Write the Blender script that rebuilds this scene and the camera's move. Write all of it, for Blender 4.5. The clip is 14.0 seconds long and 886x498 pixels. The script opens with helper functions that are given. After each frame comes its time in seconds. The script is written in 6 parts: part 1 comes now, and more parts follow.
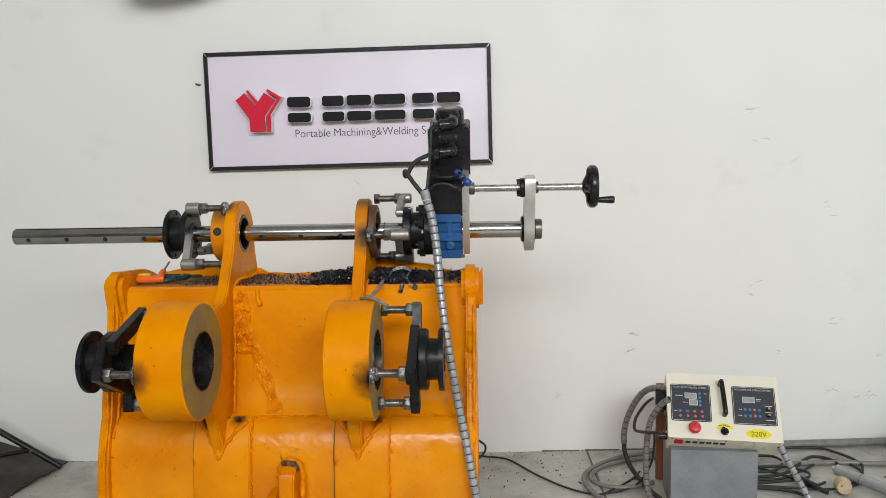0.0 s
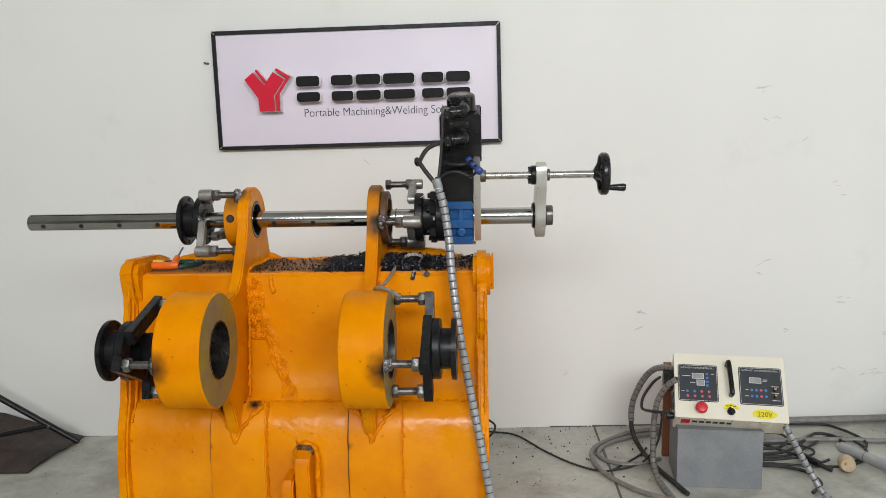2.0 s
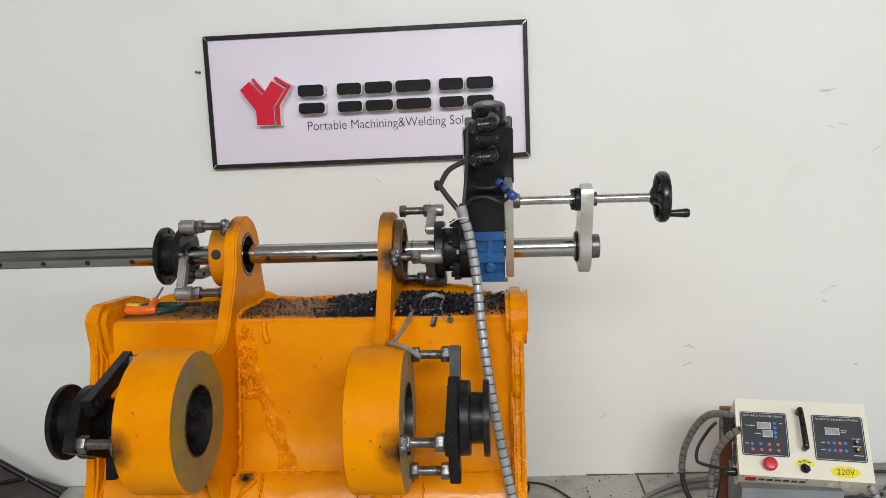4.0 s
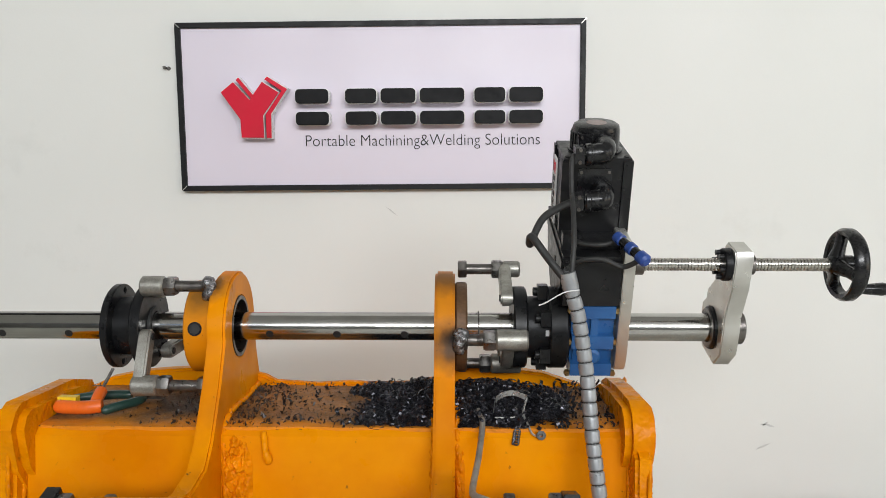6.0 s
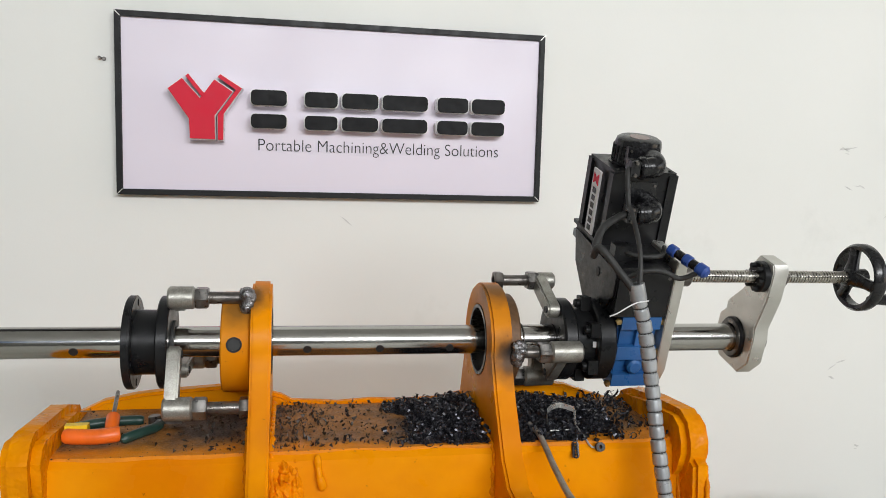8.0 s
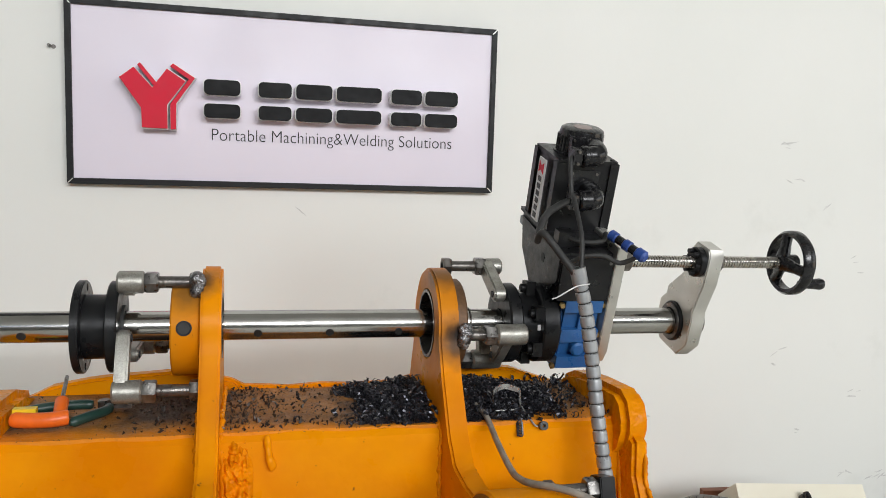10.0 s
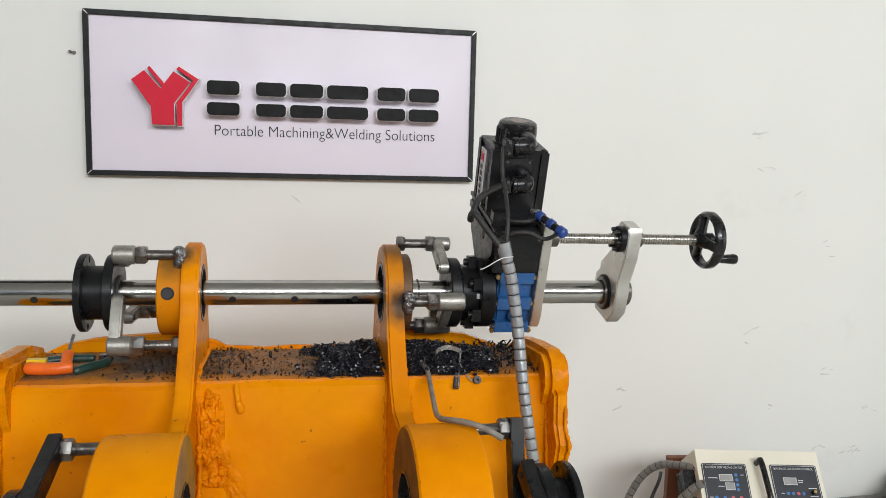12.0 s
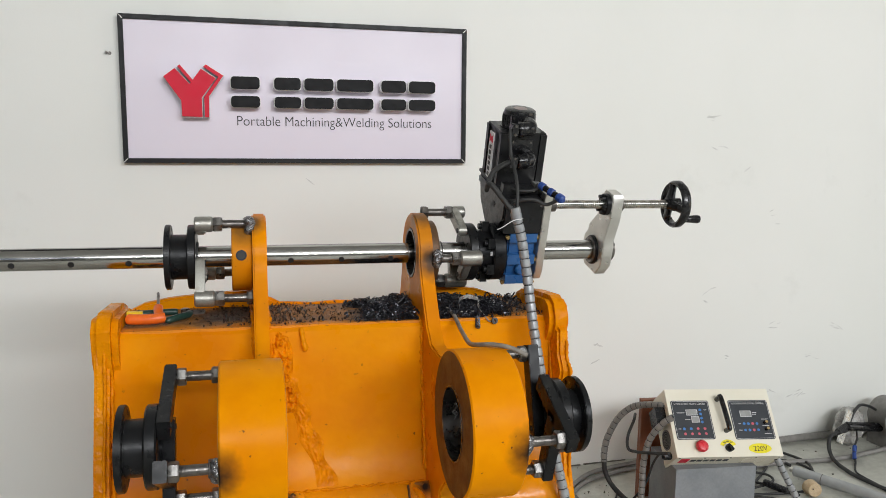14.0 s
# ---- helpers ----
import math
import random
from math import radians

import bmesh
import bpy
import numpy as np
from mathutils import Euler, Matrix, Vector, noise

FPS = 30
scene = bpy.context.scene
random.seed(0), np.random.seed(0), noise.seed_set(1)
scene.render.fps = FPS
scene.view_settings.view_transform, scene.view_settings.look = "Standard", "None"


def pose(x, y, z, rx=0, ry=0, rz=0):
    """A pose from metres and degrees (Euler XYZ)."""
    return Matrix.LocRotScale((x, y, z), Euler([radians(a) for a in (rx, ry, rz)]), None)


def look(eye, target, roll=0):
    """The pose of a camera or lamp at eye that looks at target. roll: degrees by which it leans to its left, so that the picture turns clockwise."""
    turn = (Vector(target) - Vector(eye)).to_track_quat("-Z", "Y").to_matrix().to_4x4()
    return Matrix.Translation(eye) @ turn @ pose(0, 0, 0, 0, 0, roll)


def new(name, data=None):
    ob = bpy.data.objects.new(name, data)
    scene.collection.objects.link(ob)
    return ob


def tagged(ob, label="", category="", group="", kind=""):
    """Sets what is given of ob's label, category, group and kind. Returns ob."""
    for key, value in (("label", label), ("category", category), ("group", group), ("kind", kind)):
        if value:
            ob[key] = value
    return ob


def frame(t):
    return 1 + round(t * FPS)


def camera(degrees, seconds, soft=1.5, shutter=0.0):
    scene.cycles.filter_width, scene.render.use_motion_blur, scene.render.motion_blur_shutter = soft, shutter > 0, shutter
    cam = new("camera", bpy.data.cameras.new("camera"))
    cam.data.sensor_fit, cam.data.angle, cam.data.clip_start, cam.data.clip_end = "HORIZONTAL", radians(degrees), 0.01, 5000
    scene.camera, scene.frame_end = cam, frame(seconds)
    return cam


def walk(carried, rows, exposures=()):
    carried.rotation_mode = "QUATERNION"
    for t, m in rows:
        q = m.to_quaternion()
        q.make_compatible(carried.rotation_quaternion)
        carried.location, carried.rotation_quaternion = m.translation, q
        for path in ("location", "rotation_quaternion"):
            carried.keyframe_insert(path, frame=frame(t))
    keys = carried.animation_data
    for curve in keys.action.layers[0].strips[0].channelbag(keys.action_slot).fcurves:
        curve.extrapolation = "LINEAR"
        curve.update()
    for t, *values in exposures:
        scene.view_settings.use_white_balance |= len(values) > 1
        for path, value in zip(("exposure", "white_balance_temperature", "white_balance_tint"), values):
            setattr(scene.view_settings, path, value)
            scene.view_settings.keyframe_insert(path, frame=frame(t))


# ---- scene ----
cam = camera(59.3, 14.0, soft=0.6)
EXPOSURES = [(0.0, -0.06), (4.5, -0.05), (7.0, 0.08), (8.0, 0.07), (11.0, 0.03), (14.0, -0.03)]
PATH = [
    (0, (-0.036, 0.059, 1.277), (-0.132, 2.046, 1.074), -1.1),
    (0.5, (-0.034, 0.059, 1.277), (-0.129, 2.045, 1.06), -1.2),
    (1, (-0.037, 0.055, 1.291), (-0.133, 2.038, 1.047), -1.1),
    (1.5, (-0.043, 0.053, 1.323), (-0.142, 2.032, 1.053), -1.2),
    (2, (-0.053, 0.051, 1.348), (-0.163, 2.026, 1.05), -1.2),
    (2.2, (-0.06, 0.057, 1.355), (-0.176, 2.031, 1.052), -1.1),
    (4.3, (-0.122, 0.493, 1.38), (-0.268, 2.469, 1.11), -2.0),
    (4.5, (-0.181, 0.538, 1.39), (-0.317, 2.516, 1.126), -1.9),
    (5, (-0.316, 0.648, 1.389), (-0.426, 2.629, 1.133), -1.5),
    (5.5, (-0.357, 0.798, 1.383), (-0.438, 2.78, 1.131), -0.8),
    (6, (-0.357, 0.992, 1.404), (-0.388, 2.977, 1.157), -0.0),
    (6.5, (-0.411, 1.089, 1.398), (-0.37, 3.074, 1.156), 0.5),
    (7, (-0.561, 1.107, 1.407), (-0.408, 3.088, 1.172), 0.9),
    (7.5, (-0.674, 1.09, 1.398), (-0.393, 3.058, 1.182), 1.4),
    (8, (-0.714, 1.062, 1.387), (-0.32, 3.012, 1.183), 2.0),
    (8.2, (-0.717, 1.055, 1.386), (-0.287, 2.998, 1.185), 2.1),
    (10.3, (-0.699, 1.022, 1.373), (-0.207, 2.949, 1.161), 2.3),
    (10.5, (-0.7, 1.019, 1.375), (-0.218, 2.948, 1.161), 2.3),
    (11, (-0.688, 0.981, 1.376), (-0.241, 2.918, 1.16), 2.4),
    (11.5, (-0.623, 0.891, 1.38), (-0.211, 2.836, 1.161), 2.3),
    (12, (-0.582, 0.787, 1.372), (-0.183, 2.733, 1.142), 1.9),
    (12.5, (-0.645, 0.701, 1.374), (-0.238, 2.643, 1.123), 1.4),
    (13, (-0.759, 0.594, 1.358), (-0.317, 2.527, 1.092), 1.1),
    (13.5, (-0.802, 0.522, 1.354), (-0.323, 2.445, 1.088), 0.9),
    (14, (-0.792, 0.495, 1.352), (-0.288, 2.413, 1.097), 0.9),
]
walk(cam, [(t, look(eye, target, roll)) for t, eye, target, roll in PATH], EXPOSURES)

# ---- world and light ----
world = bpy.data.worlds.new("world")
scene.world = world
world.use_nodes = True
wn = world.node_tree.nodes
sky = wn.new("ShaderNodeTexSky")
sky.sky_type, sky.sun_disc, sky.sun_elevation, sky.sun_rotation = "NISHITA", False, radians(38), radians(120)
wn["Background"].inputs["Strength"].default_value = 0.1
world.node_tree.links.new(sky.outputs["Color"], wn["Background"].inputs["Color"])


def opening_light(name, eye, target, width, height, watts, colour):
    lamp = bpy.data.lights.new(name, "AREA")
    lamp.shape, lamp.size, lamp.size_y, lamp.energy, lamp.color = "RECTANGLE", width, height, watts, colour
    ob = new(name, lamp)
    ob.matrix_world = look(eye, target)
    return ob


# daylight through the unseen big door in the east wall and an added high strip window behind the camera
opening_light("daylight_door", (4.9, -0.2, 1.9), (-0.5, 1.8, 1.4), 3.4, 3.0, 24, (1.0, 0.98, 0.95))
opening_light("added_daylight_strip", (0.6, -3.9, 3.45), (-0.1, 2.6, 1.0), 5.4, 1.1, 356, (0.97, 0.985, 1.0))

# ---- materials ----


def surf(name, col, rough=0.5, metal=0.0, col2=None, scale=25.0, spread=(0.4, 0.65), fine=0.0, bump=0.0, bscale=120.0,
         wave=0.0, wscale=12.0, stain=None, sscale=8.0, sspread=(0.6, 0.75), rvar=0.12, coat=0.0, island=0.0, spec=0.5):
    m = bpy.data.materials.new(name)
    m.use_nodes = True
    nt = m.node_tree
    nd, ln = nt.nodes, nt.links
    b = nd["Principled BSDF"]
    b.inputs["Metallic"].default_value = metal
    b.inputs["Coat Weight"].default_value = coat
    b.inputs["Coat Roughness"].default_value = 0.12
    b.inputs["Specular IOR Level"].default_value = spec
    tc = nd.new("ShaderNodeTexCoord")
    at = tc.outputs["Object"]

    def noise_at(sc, detail=5.0, rough_=0.55):
        n = nd.new("ShaderNodeTexNoise")
        n.inputs["Scale"].default_value, n.inputs["Detail"].default_value, n.inputs["Roughness"].default_value = sc, detail, rough_
        ln.new(at, n.inputs["Vector"])
        return n.outputs["Fac"]

    def ramp(fac, lo, hi):
        r = nd.new("ShaderNodeMapRange")
        r.inputs["From Min"].default_value, r.inputs["From Max"].default_value = lo, hi
        ln.new(fac, r.inputs["Value"])
        return r.outputs["Result"]

    def mix(fac, a, c):
        x = nd.new("ShaderNodeMix")
        x.data_type = "RGBA"
        for sock, v in ((x.inputs[0], fac), (x.inputs[6], a), (x.inputs[7], c)):
            if isinstance(v, (tuple, float, int)):
                sock.default_value = (*v, 1) if isinstance(v, tuple) else v
            else:
                ln.new(v, sock)
        return x.outputs[2]

    big = noise_at(scale)
    c2 = col2 or tuple(0.86 * v for v in col)
    out = mix(ramp(big, *spread), tuple(col), tuple(c2))
    if fine:
        out = mix(ramp(noise_at(scale * 14, 3.0), 0.35, 0.75), out, mix(fine, out, (0.0, 0.0, 0.0)))
    if stain:
        out = mix(ramp(noise_at(sscale, 7.0, 0.65), *sspread), out, tuple(stain))
    if island:
        g = nd.new("ShaderNodeNewGeometry")
        out = mix(ramp(g.outputs["Random Per Island"], 1 - island, 1.0), out, tuple(c2))
    ln.new(out, b.inputs["Base Color"])
    rr = nd.new("ShaderNodeMapRange")
    rr.inputs["To Min"].default_value, rr.inputs["To Max"].default_value = max(0.03, rough - rvar), min(1.0, rough + rvar)
    rr.inputs["From Min"].default_value, rr.inputs["From Max"].default_value = 0.3, 0.7
    ln.new(noise_at(scale * 2.3), rr.inputs["Value"])
    ln.new(rr.outputs["Result"], b.inputs["Roughness"])
    last = None
    for amount, sc, dist in ((wave, wscale, 0.02), (bump, bscale, 0.004)):
        if amount:
            bp = nd.new("ShaderNodeBump")
            bp.inputs["Strength"].default_value, bp.inputs["Distance"].default_value = amount, dist
            ln.new(noise_at(sc, 3.0), bp.inputs["Height"])
            if last:
                ln.new(last, bp.inputs["Normal"])
            last = bp.outputs["Normal"]
    if last:
        ln.new(last, b.inputs["Normal"])
    return m, nt, b, out, mix, ramp


def M(*a, **k):
    return surf(*a, **k)[0]


YEL = (0.80, 0.283, 0.0)
YEL2 = (0.68, 0.205, 0.0)
paint = M("yellow_paint", YEL, 0.32, spec=0.12, col2=(0.68, 0.192, 0.0), scale=4.5, bump=0.16, bscale=45, wave=0.16, wscale=10, stain=(0.16, 0.05, 0.01), sscale=48, sspread=(0.665, 0.71), coat=0.0)
shell_paint = M("glossy_yellow_paint", YEL, 0.27, spec=0.32, col2=YEL2, scale=5, bump=0.2, bscale=40, wave=0.35, wscale=9, stain=(0.14, 0.05, 0.01), sscale=44, sspread=(0.655, 0.70), coat=0.0)
paint_rough = M("brushed_yellow_paint", YEL, 0.3, spec=0.1, col2=YEL2, scale=10, bump=0.5, bscale=45, wave=0.5, wscale=22, stain=(0.22, 0.07, 0.01), sscale=30, sspread=(0.66, 0.76), coat=0.0)
weld_paint = M("painted_weld", (0.78, 0.25, 0.002), 0.3, spec=0.07, col2=(0.62, 0.18, 0.001), scale=40, bump=0.4, bscale=70, stain=(0.10, 0.04, 0.01), sscale=45, sspread=(0.68, 0.76))
burnt_weld = M("burnt_weld", (0.06, 0.045, 0.035), 0.55, 0.3, col2=(0.35, 0.13, 0.01), scale=60, bump=0.8, bscale=140)
# brown for the shadow line drawn beside the wear strips
burnt_edge = M("burnt_brown_edge", (0.09, 0.045, 0.015), 0.6, col2=(0.16, 0.07, 0.015), scale=18, bump=0.5, bscale=120)


def grime_mat():
    """Yellow paint under rusty cutting grime, thin at the front edge."""
    m, nt, b, out, mix, ramp = surf("rusty_grime", (0.50, 0.21, 0.045), 0.5, col2=(0.24, 0.11, 0.035), scale=16, spread=(0.36, 0.66), fine=0.5, bump=0.5, bscale=260, stain=(0.035, 0.026, 0.02), sscale=9, sspread=(0.58, 0.74), spec=0.3)
    nd, ln = nt.nodes, nt.links
    g = nd.new("ShaderNodeNewGeometry")
    sp = nd.new("ShaderNodeSeparateXYZ")
    ln.new(g.outputs["Position"], sp.inputs[0])
    n = nd.new("ShaderNodeTexNoise")
    n.inputs["Scale"].default_value, n.inputs["Detail"].default_value = 22, 7
    ln.new(g.outputs["Position"], n.inputs["Vector"])
    big = nd.new("ShaderNodeTexNoise")
    big.inputs["Scale"].default_value = 5
    ln.new(g.outputs["Position"], big.inputs["Vector"])
    a = nd.new("ShaderNodeMath")
    a.operation = "MULTIPLY_ADD"
    ln.new(n.outputs["Fac"], a.inputs[0])
    a.inputs[1].default_value = 0.07
    ln.new(sp.outputs["Y"], a.inputs[2])
    b2 = nd.new("ShaderNodeMath")
    b2.operation = "MULTIPLY_ADD"
    ln.new(big.outputs["Fac"], b2.inputs[0])
    b2.inputs[1].default_value = 0.10
    ln.new(a.outputs[0], b2.inputs[2])
    out = mix(ramp(b2.outputs[0], 2.330, 2.300), out, (0.72, 0.24, 0.01))
    # oily black patches with ragged edges either side of one lug
    for p, r in (((-0.83, 2.33, 0.96), 0.085), ((-0.79, 2.40, 0.96), 0.07), ((-0.72, 2.30, 0.96), 0.025), ((-0.725, 2.38, 0.96), 0.025)):
        d = nd.new("ShaderNodeVectorMath")
        d.operation = "DISTANCE"
        ln.new(g.outputs["Position"], d.inputs[0])
        d.inputs[1].default_value = p
        w = nd.new("ShaderNodeMath")
        w.operation = "MULTIPLY_ADD"
        ln.new(n.outputs["Fac"], w.inputs[0])
        w.inputs[1].default_value = 0.09
        ln.new(d.outputs["Value"], w.inputs[2])
        out = mix(ramp(w.outputs[0], r + 0.055, r + 0.005), out, (0.045, 0.028, 0.018))
    ln.new(out, b.inputs["Base Color"])
    return m


grime = grime_mat()
weld_metal = M("bright_weld_metal", (0.32, 0.32, 0.33), 0.3, 0.9, col2=(0.08, 0.07, 0.07), scale=120, bump=0.7, bscale=250)
bar_steel = M("polished_steel_bar", (0.50, 0.49, 0.47), 0.16, 1.0, col2=(0.42, 0.41, 0.39), scale=7, rvar=0.05, bump=0.02, bscale=500)
dark_hole = M("dark_hole", (0.012, 0.012, 0.012), 0.6)
bolt_steel = M("oiled_bolt_steel", (0.20, 0.185, 0.17), 0.36, 0.9, col2=(0.11, 0.10, 0.095), scale=50, bump=0.1, bscale=300)
nut_steel = M("zinc_nut_steel", (0.30, 0.29, 0.275), 0.34, 0.95, col2=(0.18, 0.172, 0.165), scale=60, bump=0.1, bscale=300)
cast_steel = M("machined_cast_steel", (0.42, 0.41, 0.37), 0.42, 0.75, col2=(0.28, 0.265, 0.235), scale=35, fine=0.3, bump=0.12, bscale=300)
black_oxide = M("black_oxide_steel", (0.010, 0.0105, 0.012), 0.34, 0.25, spec=0.28, col2=(0.015, 0.015, 0.015), scale=20, bump=0.05, bscale=400)
black_paint = M("black_motor_paint", (0.006, 0.006, 0.007), 0.36, 0.0, spec=0.35, col2=(0.010, 0.010, 0.0105), scale=30, bump=0.06, bscale=500)
black_plastic = M("black_plastic", (0.007, 0.007, 0.008), 0.24, spec=0.45, col2=(0.011, 0.011, 0.012), scale=40)
black_rubber = M("black_rubber", (0.018, 0.018, 0.018), 0.6, col2=(0.03, 0.03, 0.029), scale=25, bump=0.05, bscale=300)
blue_paint = M("blue_gearbox_paint", (0.022, 0.115, 0.32), 0.36, col2=(0.018, 0.09, 0.26), scale=18, bump=0.1, bscale=200, stain=(0.05, 0.06, 0.08), sscale=30, sspread=(0.68, 0.78), coat=0.15)
blue_plug = M("blue_plastic", (0.02, 0.06, 0.26), 0.35, scale=30)
alu = M("milled_aluminium", (0.66, 0.65, 0.61), 0.36, 0.8, col2=(0.58, 0.57, 0.53), scale=15, bump=0.06, bscale=500)
grey_plate = M("grey_flange_plate", (0.16, 0.19, 0.21), 0.42, 0.4, scale=30)
screw_steel = M("ball_screw_steel", (0.58, 0.56, 0.52), 0.24, 1.0, col2=(0.46, 0.44, 0.41), scale=30)
brass_bolt = M("yellow_zinc_bolt", (0.50, 0.36, 0.16), 0.35, 0.9, scale=60)
wrap_grey = M("silver_grey_plastic", (0.36, 0.37, 0.38), 0.36, 0.35, col2=(0.28, 0.29, 0.30), scale=40)
wrap_dull = M("dull_grey_plastic", (0.23, 0.22, 0.205), 0.45, 0.1, col2=(0.18, 0.172, 0.16), scale=40)
hose_grey = M("dirty_grey_hose", (0.30, 0.27, 0.23), 0.5, col2=(0.20, 0.18, 0.155), scale=50)
swarf_m = M("blued_steel_swarf", (0.016, 0.016, 0.018), 0.27, 0.65, col2=(0.055, 0.056, 0.068), scale=200, island=0.5, rvar=0.1)
crumb_m = M("dark_swarf_crumbs", (0.016, 0.013, 0.012), 0.45, 0.2, col2=(0.05, 0.03, 0.018), scale=200, island=0.5)
wall_m = M("white_wall_paint", (0.83, 0.825, 0.79), 0.6, col2=(0.785, 0.79, 0.75), scale=0.9, spread=(0.3, 0.7), bump=0.05, bscale=160, wave=0.05, wscale=3, stain=(0.715, 0.715, 0.675), sscale=2.2, sspread=(0.60, 0.80))
mark_m = M("wall_scuff", (0.58, 0.575, 0.55), 0.8, col2=(0.72, 0.715, 0.69), scale=60)
# ceiling and walls out of view, greyed to dim what the paint reflects
ceil_m = M("ceiling_paint", (0.55, 0.545, 0.53), 0.8, scale=2)
unseen_wall_m = M("grey_workshop_wall", (0.26, 0.26, 0.25), 0.75, scale=1.5, stain=(0.18, 0.18, 0.17), sscale=2)
floor_m = M("worn_grey_green_floor_paint", (0.52, 0.52, 0.46), 0.42, col2=(0.41, 0.41, 0.36), scale=3.5, fine=0.15, bump=0.1, bscale=150, stain=(0.25, 0.24, 0.21), sscale=5, sspread=(0.50, 0.72))
crack_m = M("floor_joint", (0.13, 0.122, 0.105), 0.9)
frame_m = M("black_sign_frame", (0.012, 0.012, 0.013), 0.45, 0.0, spec=0.25, scale=20)
panel_m = M("lilac_white_sign_panel", (0.76, 0.70, 0.79), 0.4, col2=(0.74, 0.685, 0.775), scale=2)
acrylic = M("white_acrylic", (0.82, 0.81, 0.80), 0.3, scale=20)
red_acr = M("red_acrylic", (0.66, 0.012, 0.04), 0.45, spec=0.2, col2=(0.64, 0.016, 0.04), scale=20)
black_acr = M("black_acrylic", (0.010, 0.010, 0.011), 0.5, spec=0.15, scale=20)
ink = M("grey_black_ink", (0.022, 0.021, 0.024), 0.5, scale=50)
cream = M("cream_powder_coat", (0.80, 0.765, 0.64), 0.42, col2=(0.77, 0.73, 0.60), scale=8, bump=0.05, bscale=400, stain=(0.62, 0.56, 0.44), sscale=14, sspread=(0.68, 0.8))
panel_grey = M("dark_grey_membrane_panel", (0.035, 0.04, 0.048), 0.4, scale=20)
lcd = M("lcd_window", (0.36, 0.37, 0.36), 0.15, col2=(0.30, 0.31, 0.30), scale=60)
white_print = M("white_print", (0.72, 0.72, 0.72), 0.5, scale=60)
key_blue = M("blue_key", (0.06, 0.22, 0.55), 0.4, scale=60)
key_red = M("red_key", (0.62, 0.12, 0.16), 0.4, scale=60)
red_btn = M("red_button", (0.62, 0.03, 0.045), 0.3, scale=60)
yellow_lbl = M("yellow_label", (0.86, 0.74, 0.02), 0.4, scale=60)
steel_block = M("grey_primed_steel", (0.27, 0.285, 0.30), 0.5, 0.2, col2=(0.22, 0.235, 0.25), scale=9, fine=0.12, bump=0.06, bscale=200)
rust_board = M("rust_brown_board", (0.24, 0.085, 0.04), 0.6, col2=(0.19, 0.065, 0.032), scale=7, bump=0.08, bscale=150)
wood_cut = M("pale_wood", (0.60, 0.46, 0.29), 0.7, col2=(0.5, 0.36, 0.21), scale=30, fine=0.3)
dark_cloth = M("dark_brown_sheet", (0.045, 0.028, 0.022), 0.55, col2=(0.025, 0.018, 0.016), scale=9, wave=0.4, wscale=14)
gun_grey = M("grey_tube", (0.36, 0.37, 0.37), 0.4, 0.2, scale=20)
orange_pl = M("orange_plastic", (0.86, 0.15, 0.012), 0.38, scale=40)
yellow_pl = M("yellow_plastic", (0.85, 0.58, 0.02), 0.4, scale=40)
green_pl = M("dark_green_grip", (0.015, 0.05, 0.04), 0.4, scale=40)
olive_face = M("overspray_on_bare_steel", (0.30, 0.24, 0.02), 0.45, 0.1, col2=(0.21, 0.19, 0.12), scale=9, spread=(0.35, 0.6), bump=0.05, bscale=300)
rust_face = M("rusted_bare_steel", (0.11, 0.055, 0.025), 0.55, 0.3, col2=(0.16, 0.085, 0.035), scale=12, fine=0.3, bump=0.1, bscale=300)
bore_m = M("turned_bore_steel", (0.14, 0.135, 0.13), 0.3, 0.9, col2=(0.07, 0.065, 0.06), scale=14)
silver_clip = M("silver_sheet", (0.6, 0.6, 0.58), 0.3, 0.8, scale=30)
bag_m = M("clear_plastic_bag", (0.50, 0.485, 0.46), 0.25, col2=(0.26, 0.25, 0.235), scale=30, wave=0.8, wscale=40)


def sooty(name, spots, base_col, soot=(0.012, 0.010, 0.009), gloss=0.05):
    """Yellow paint with darker patches at spots given in world metres, mostly burnt black round welds."""
    m, nt, b, out, mix, ramp = surf(name, base_col, 0.36, col2=YEL2, scale=6, bump=0.08, bscale=60, stain=(0.12, 0.04, 0.01), sscale=55, sspread=(0.665, 0.71), coat=0.0, spec=gloss)
    nd, ln = nt.nodes, nt.links
    g = nd.new("ShaderNodeNewGeometry")
    n = nd.new("ShaderNodeTexNoise")
    n.inputs["Scale"].default_value = 55
    ln.new(g.outputs["Position"], n.inputs["Vector"])
    for spot in spots:
        p, r = spot[:2]
        tone = spot[2] if len(spot) > 2 else soot
        d = nd.new("ShaderNodeVectorMath")
        d.operation = "DISTANCE"
        ln.new(g.outputs["Position"], d.inputs[0])
        d.inputs[1].default_value = p
        a = nd.new("ShaderNodeMath")
        a.operation = "MULTIPLY_ADD"
        ln.new(n.outputs["Fac"], a.inputs[0])
        a.inputs[1].default_value = 0.018
        ln.new(d.outputs["Value"], a.inputs[2])
        out = mix(ramp(a.outputs[0], r + 0.012, r * 0.55), out, tone)
    ln.new(out, b.inputs["Base Color"])
    return m


# ---- building helpers ----
ORG = {}
PLACE = Matrix.Identity(4)           # frame in which the things that follow are laid out


def thing(name, loc, label, category, group="", kind=""):
    ob = new(name)
    ob.empty_display_size = 0.05
    ob.location = ORG[ob] = PLACE @ Vector(loc)
    return tagged(ob, label, category, group, kind)


